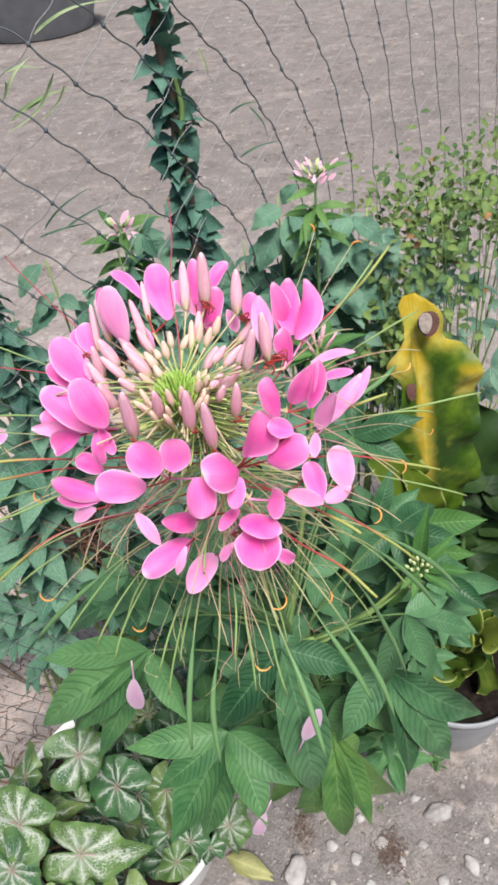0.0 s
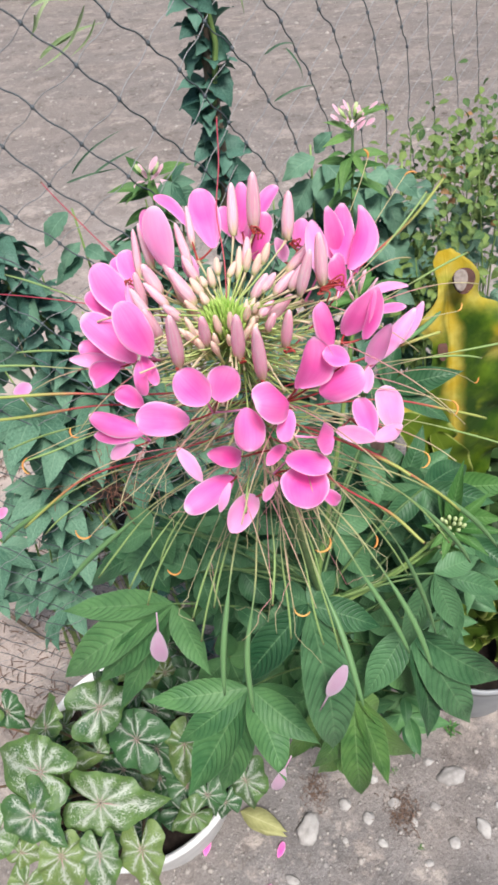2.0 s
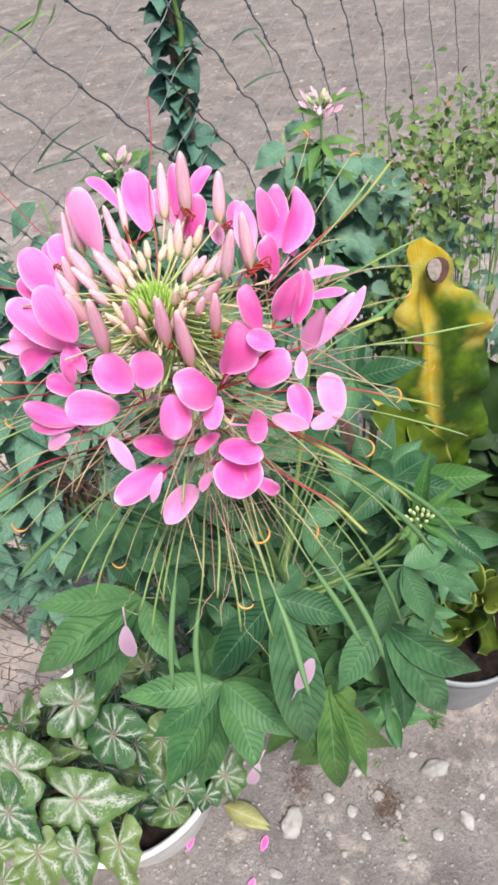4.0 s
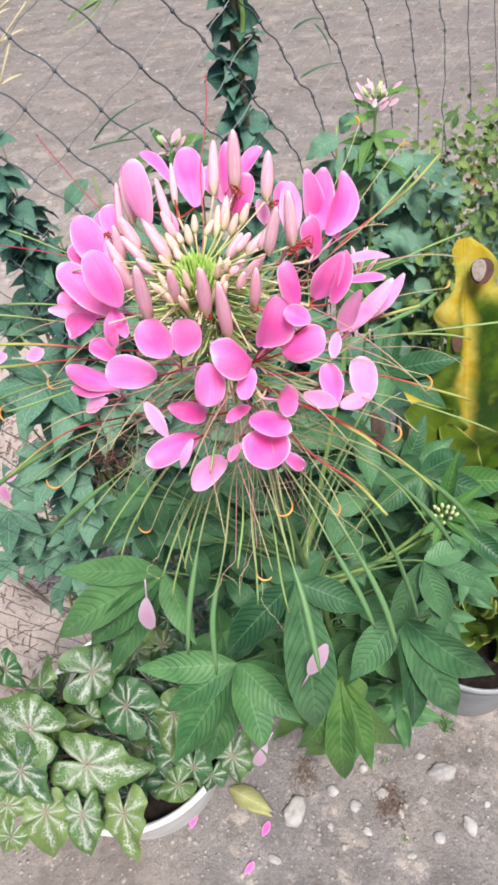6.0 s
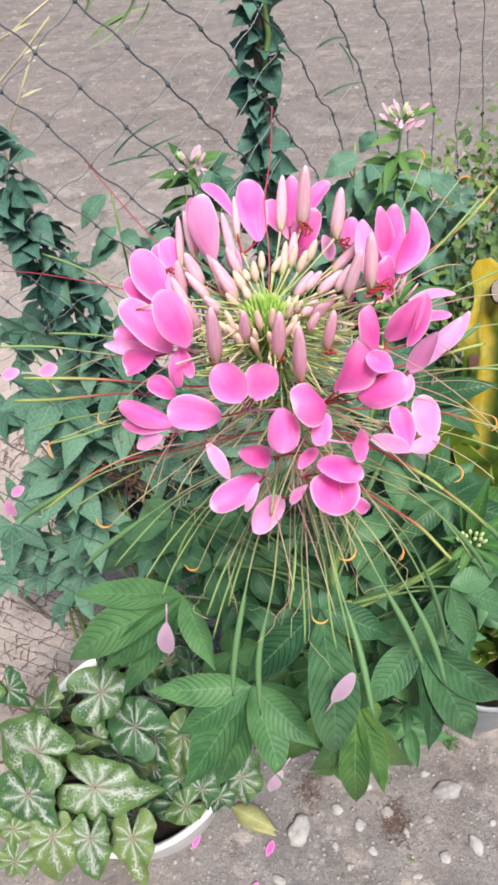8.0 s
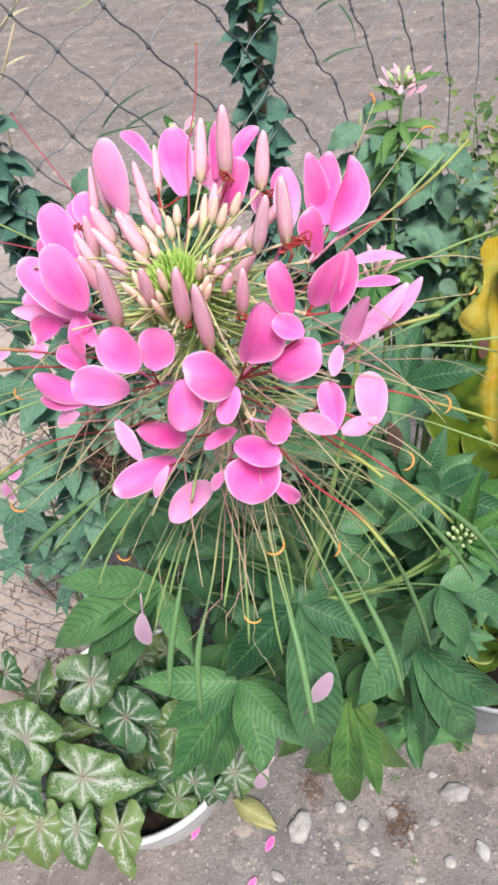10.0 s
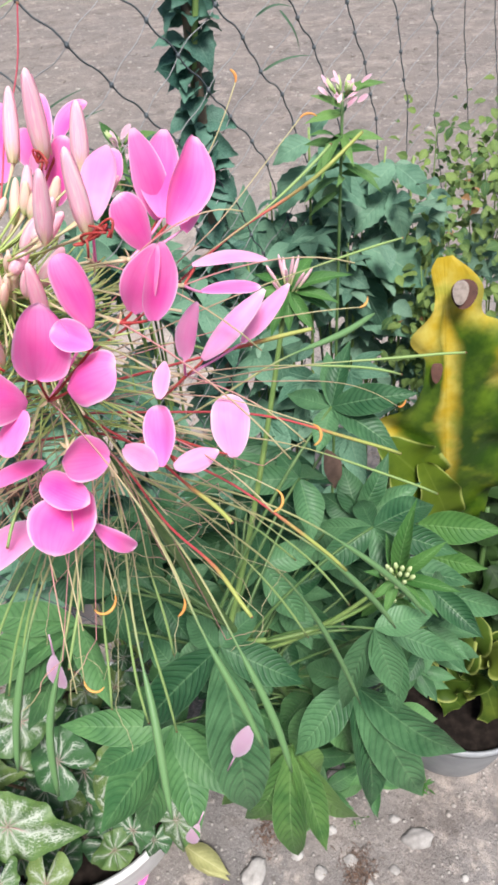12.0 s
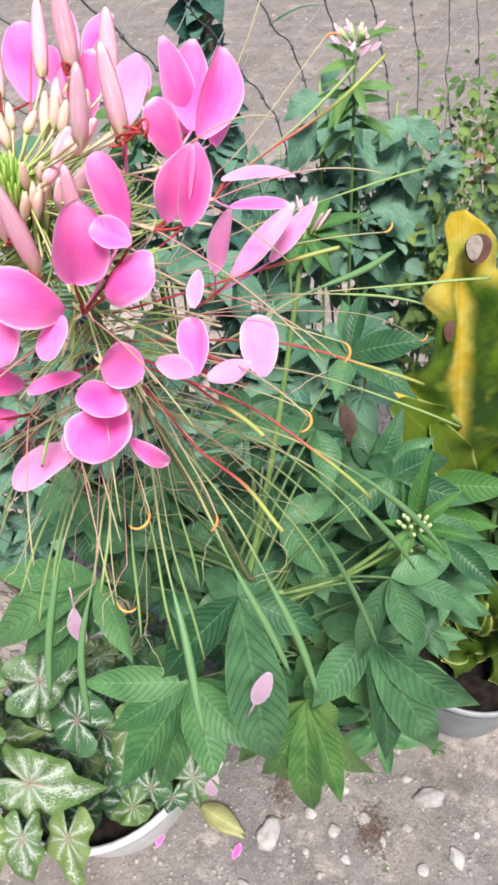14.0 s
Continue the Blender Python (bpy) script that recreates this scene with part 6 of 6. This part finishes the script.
# ---- a withered leaf and small sprouts on the soil ----
withered = Shape()
blade(withered, mm((-207, 456, 14)), mm((-110, 418, 12)), 0.044, leaflet_profile, Vector((0.1, -0.3, 0.95)), 0.16, -0.45, 0.05, 14, 10)
blade(withered, mm((-205, 451, 12)), mm((-111, 411, 8)), 0.034, leaflet_profile, Vector((0.1, -0.75, 0.6)), 0.12, -0.4, 0.06, 14, 10, 2.0)
alone("withered_leaf", withered, DRY, mm((-158, 438, 0)), "withered yellow-green rolled leaf lying on the soil", "leaf")


def sprout(x, y, n, size, seed):
    r = random.Random(seed)
    b = Vector((x, y, ground_height(x, y)))
    ob = thing("sprout", b, "tiny green weed sprouting from bare soil", "weed", "small sprouts")
    part("stem", Shape().tube([b - Vector((0, 0, 0.003)), b + Vector((0, 0, size))], 0.0007, 5), STEM, ob)
    for k in range(n):
        a = k * 2.4
        p = b + Vector((r.uniform(-0.3, 0.3) * size, r.uniform(-0.3, 0.3) * size, size * r.uniform(0.1, 1.0)))
        s = Shape()
        blade(s, p, p + Vector((math.cos(a), math.sin(a), r.uniform(0.0, 0.7))) * size * r.uniform(0.3, 0.7), size * 0.16, leaflet_profile, Vector((0, 0, 1)), rows=6, cols=4)
        part("leaf", s, LEAF_YOUNG, ob)


sprout(0.247, 0.623, 20, 0.030, 1)
sprout(0.116, 0.536, 7, 0.013, 2)
sprout(0.151, 0.391, 8, 0.013, 3)

# ---- the potted plant with wavy leaves ----
croton = thing("wavy_leaf_plant", (GREY_AT[0], GREY_AT[1], 0.18), "potted plant with broad wavy yellow-green leaves in the grey pot", "potted plant")
part("stem", Shape().tube(bezier(Vector((GREY_AT[0], GREY_AT[1], 0.17)), Vector((0.31, 0.80, 0.4)), Vector((0.29, 0.83, 0.62)), 10), [0.007 - 0.0003 * i for i in range(11)], 8), PETIOLE, croton)


def wavy_leaf(base, tip, width, material, seed, facing=FACING, wave=0.13, label="", profile=leaflet_profile):
    s = Shape()
    blade(s, mm(base), mm(tip), width * 0.001, profile, facing, 0.08, 0.12, wave, 30, 12, seed)
    return part("leaf", s, material, croton, label)


def soft_oval(v):
    return max(0.04, math.sin(math.pi * (0.06 + 0.90 * v)) ** 0.7 * (1 + 0.06 * math.sin(v * 13)))


def broad(v):
    return max(0.04, min(1.0, v * 3.2 + 0.25) * (0.92 + 0.07 * math.cos(v * 15 + 1.2)) * min(1.0, ((1 - v) * 3.0) ** 0.6))


LEFT_EDGE = ((0, 0.025, 0.16, 0.263, 0.366, 0.411, 0.454, 0.506, 0.534, 0.584, 0.637, 0.684, 0.720, 0.739, 0.777, 0.817, 0.85, 0.897, 0.947, 0.982, 1), (0.03, 0.04, 0.075, 0.085, 0.105, 0.195, 0.256, 0.281, 0.248, 0.137, 0.09, 0.078, 0.080, 0.12, 0.139, 0.124, 0.049, 0.034, 0.046, 0.05, 0.02))
RIGHT_EDGE = ((0, 0.025, 0.15, 0.263, 0.404, 0.534, 0.60, 0.674, 0.729, 0.777, 0.812, 0.855, 0.907, 0.947, 0.982, 1), (0.12, 0.188, 0.22, 0.278, 0.235, 0.282, 0.25, 0.286, 0.267, 0.226, 0.14, 0.122, 0.132, 0.105, 0.055, 0.02))


def lobed_leaf(base, tip, label):
    """The large leaf with an uneven lobed outline, broader on one side than on the other."""
    b, t = mm(base), mm(tip)
    axis = t - b
    length = axis.length
    axis.normalize()
    normal = (FACING - axis * FACING.dot(axis)).normalized()
    side = axis.cross(normal)
    rows = []
    for i in range(73):
        v = i / 72
        l, q = (0.74 * length * sum(float(np.interp(v + d, *edge)) for d in (-0.012, 0, 0.012)) / 3 for edge in (LEFT_EDGE, RIGHT_EDGE))
        mid = b + axis * length * v + normal * (0.04 * length * math.sin(math.pi * v))
        row = []
        for j in range(17):
            u = j / 8 - 1
            w = u * (l if u < 0 else q)
            row.append(mid + side * w + normal * (0.10 * abs(w) - 0.9 * w * w + (0.012 * u * u * math.sin(v * 27 + 2 * u) + 0.003 * math.sin(v * 50 - 9 * abs(u)) * abs(u)) * min(1.0, abs(w) / 0.07)))
        rows.append(row)
    part("leaf", Shape().grid(rows), YELLOW, croton, label)


def spot(at, a, b, inner):
    """A dried brown patch that lies on the leaf."""
    c = mm(at)
    side, up = Vector((1, 0.1, 0)), Vector((0, 0.6, 0.8))
    rows = [[c + (side * a * math.cos(t) + up * b * math.sin(t)) * 0.001 * q * (1 + 0.05 * math.sin(3 * t)) - FACING * 0.002 * q for t in (2 * math.pi * j / 20 for j in range(20))] for q in (0.02, 0.5, 1.0)]
    part("dried_spot", Shape().grid(rows, True), PALE_SPOT if inner else BROWN, croton, "dry pale patch" if inner else "brown dried patch")


# low leaves round its foot, near-black to paint the deep shade there
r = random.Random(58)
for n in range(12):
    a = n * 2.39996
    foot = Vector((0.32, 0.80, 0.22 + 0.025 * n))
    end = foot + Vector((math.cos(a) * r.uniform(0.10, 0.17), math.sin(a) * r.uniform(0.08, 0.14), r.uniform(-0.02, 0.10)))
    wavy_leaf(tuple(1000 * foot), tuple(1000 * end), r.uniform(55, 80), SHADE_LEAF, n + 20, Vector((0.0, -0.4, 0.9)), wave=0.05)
wavy_leaf((160, 660, 767), (265, 640, 790), 42, LEAF_YOUNG, 4, wave=0.03)
wavy_leaf((164, 660, 709), (251, 620, 737), 35, LEAF_YOUNG, 5, wave=0.03)
wavy_leaf((205, 775, 700), (112, 740, 833), 84, YELLOW_GREEN, 6, wave=0.07, profile=soft_oval)
wavy_leaf((225, 770, 640), (168, 745, 795), 62, YELLOW_GREEN, 7, wave=0.07, profile=soft_oval)
wavy_leaf((290, 790, 600), (262, 760, 690), 60, SHADE_LEAF, 8, wave=0.03)


def ruffled_leaf(base, tip, width, curl, frill, turns, seed, material, facing=FACING):
    """A thick leaf whose margins curl up and swing in and out."""
    b, t = mm(base), mm(tip)
    axis = t - b
    length = axis.length
    axis.normalize()
    normal = (facing - axis * facing.dot(axis)).normalized()
    side = axis.cross(normal)
    half, rows = 0.0005 * width, []
    for i in range(49):
        v = i / 48
        mid = b + axis * length * v + normal * 0.06 * length * math.sin(math.pi * v)
        row = []
        for j in range(15):
            u = j / 7 - 1
            swing = math.sin(turns * 6.2832 * v + seed + (1.9 if u > 0 else 0.0))
            w = half * soft_oval(v) * (1 + 0.22 * swing * abs(u))
            lift = half * (curl * u * u + frill * abs(u) ** 2.5 * math.sin(turns * 6.2832 * v + seed + 1.3 + (1.9 if u > 0 else 0.0))) * min(1.0, 4 * v * (1 - v) + 0.25)
            row.append(mid + side * (u * w - math.copysign(0.35 * lift * u * u, u)) + normal * lift)
        rows.append(row)
    part("leaf", Shape().grid(rows), material, croton, "thick olive leaf with a curled pale rim")


ruffled_leaf((250, 715, 330), (236, 690, 600), 82, 0.40, 0.55, 2.2, 1.0, RUFFLED)
ruffled_leaf((278, 720, 300), (262, 700, 560), 70, 0.30, 0.50, 2.4, 2.6, CROTON)
ruffled_leaf((300, 745, 330), (348, 690, 452), 74, 0.55, 0.45, 2.0, 4.1, RUFFLED)
ruffled_leaf((318, 735, 300), (375, 690, 150), 66, 0.50, 0.35, 1.6, 0.4, RUFFLED)
ruffled_leaf((246, 720, 250), (300, 700, 205), 70, 0.30, 0.30, 1.6, 5.0, CROTON)
ruffled_leaf((215, 740, 240), (232, 705, 420), 84, 0.35, 0.40, 2.0, 1.7, CROTON)
ruffled_leaf((240, 745, 225), (300, 700, 300), 72, 0.40, 0.40, 1.8, 0.9, CROTON)
ruffled_leaf((300, 750, 260), (330, 690, 330), 76, 0.40, 0.40, 1.8, 2.9, CROTON)
ruffled_leaf((335, 740, 360), (372, 690, 420), 72, 0.50, 0.40, 2.0, 2.2, CROTON)
ruffled_leaf((292, 735, 200), (322, 705, 280), 44, 0.25, 0.30, 1.4, 3.3, RUFFLED)
# broad leaves behind, also coloured near-black in place of shade
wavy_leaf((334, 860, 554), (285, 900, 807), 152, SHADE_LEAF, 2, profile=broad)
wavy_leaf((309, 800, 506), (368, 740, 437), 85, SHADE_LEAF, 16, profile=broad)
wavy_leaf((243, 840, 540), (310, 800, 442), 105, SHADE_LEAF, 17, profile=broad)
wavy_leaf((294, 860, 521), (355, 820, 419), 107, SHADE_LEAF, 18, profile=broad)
# tall filler leaves at the back of the pot, their shade painted near-black
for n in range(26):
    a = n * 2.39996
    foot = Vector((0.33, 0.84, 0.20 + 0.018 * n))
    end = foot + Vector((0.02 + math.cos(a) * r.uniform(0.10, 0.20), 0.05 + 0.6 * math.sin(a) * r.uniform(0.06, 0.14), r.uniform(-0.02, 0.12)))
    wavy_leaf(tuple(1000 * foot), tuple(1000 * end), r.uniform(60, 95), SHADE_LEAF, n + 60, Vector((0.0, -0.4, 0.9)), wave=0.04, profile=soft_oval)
lobed_leaf((216, 780, 636), (164, 800, 1071), 'large lobed leaf yellowing along its middle with brown spots')
spot((189, 777, 1038), 15, 17, 0)
spot((184, 773, 1042), 9, 14, 1)
spot((171, 770, 931), 7, 14, 0)
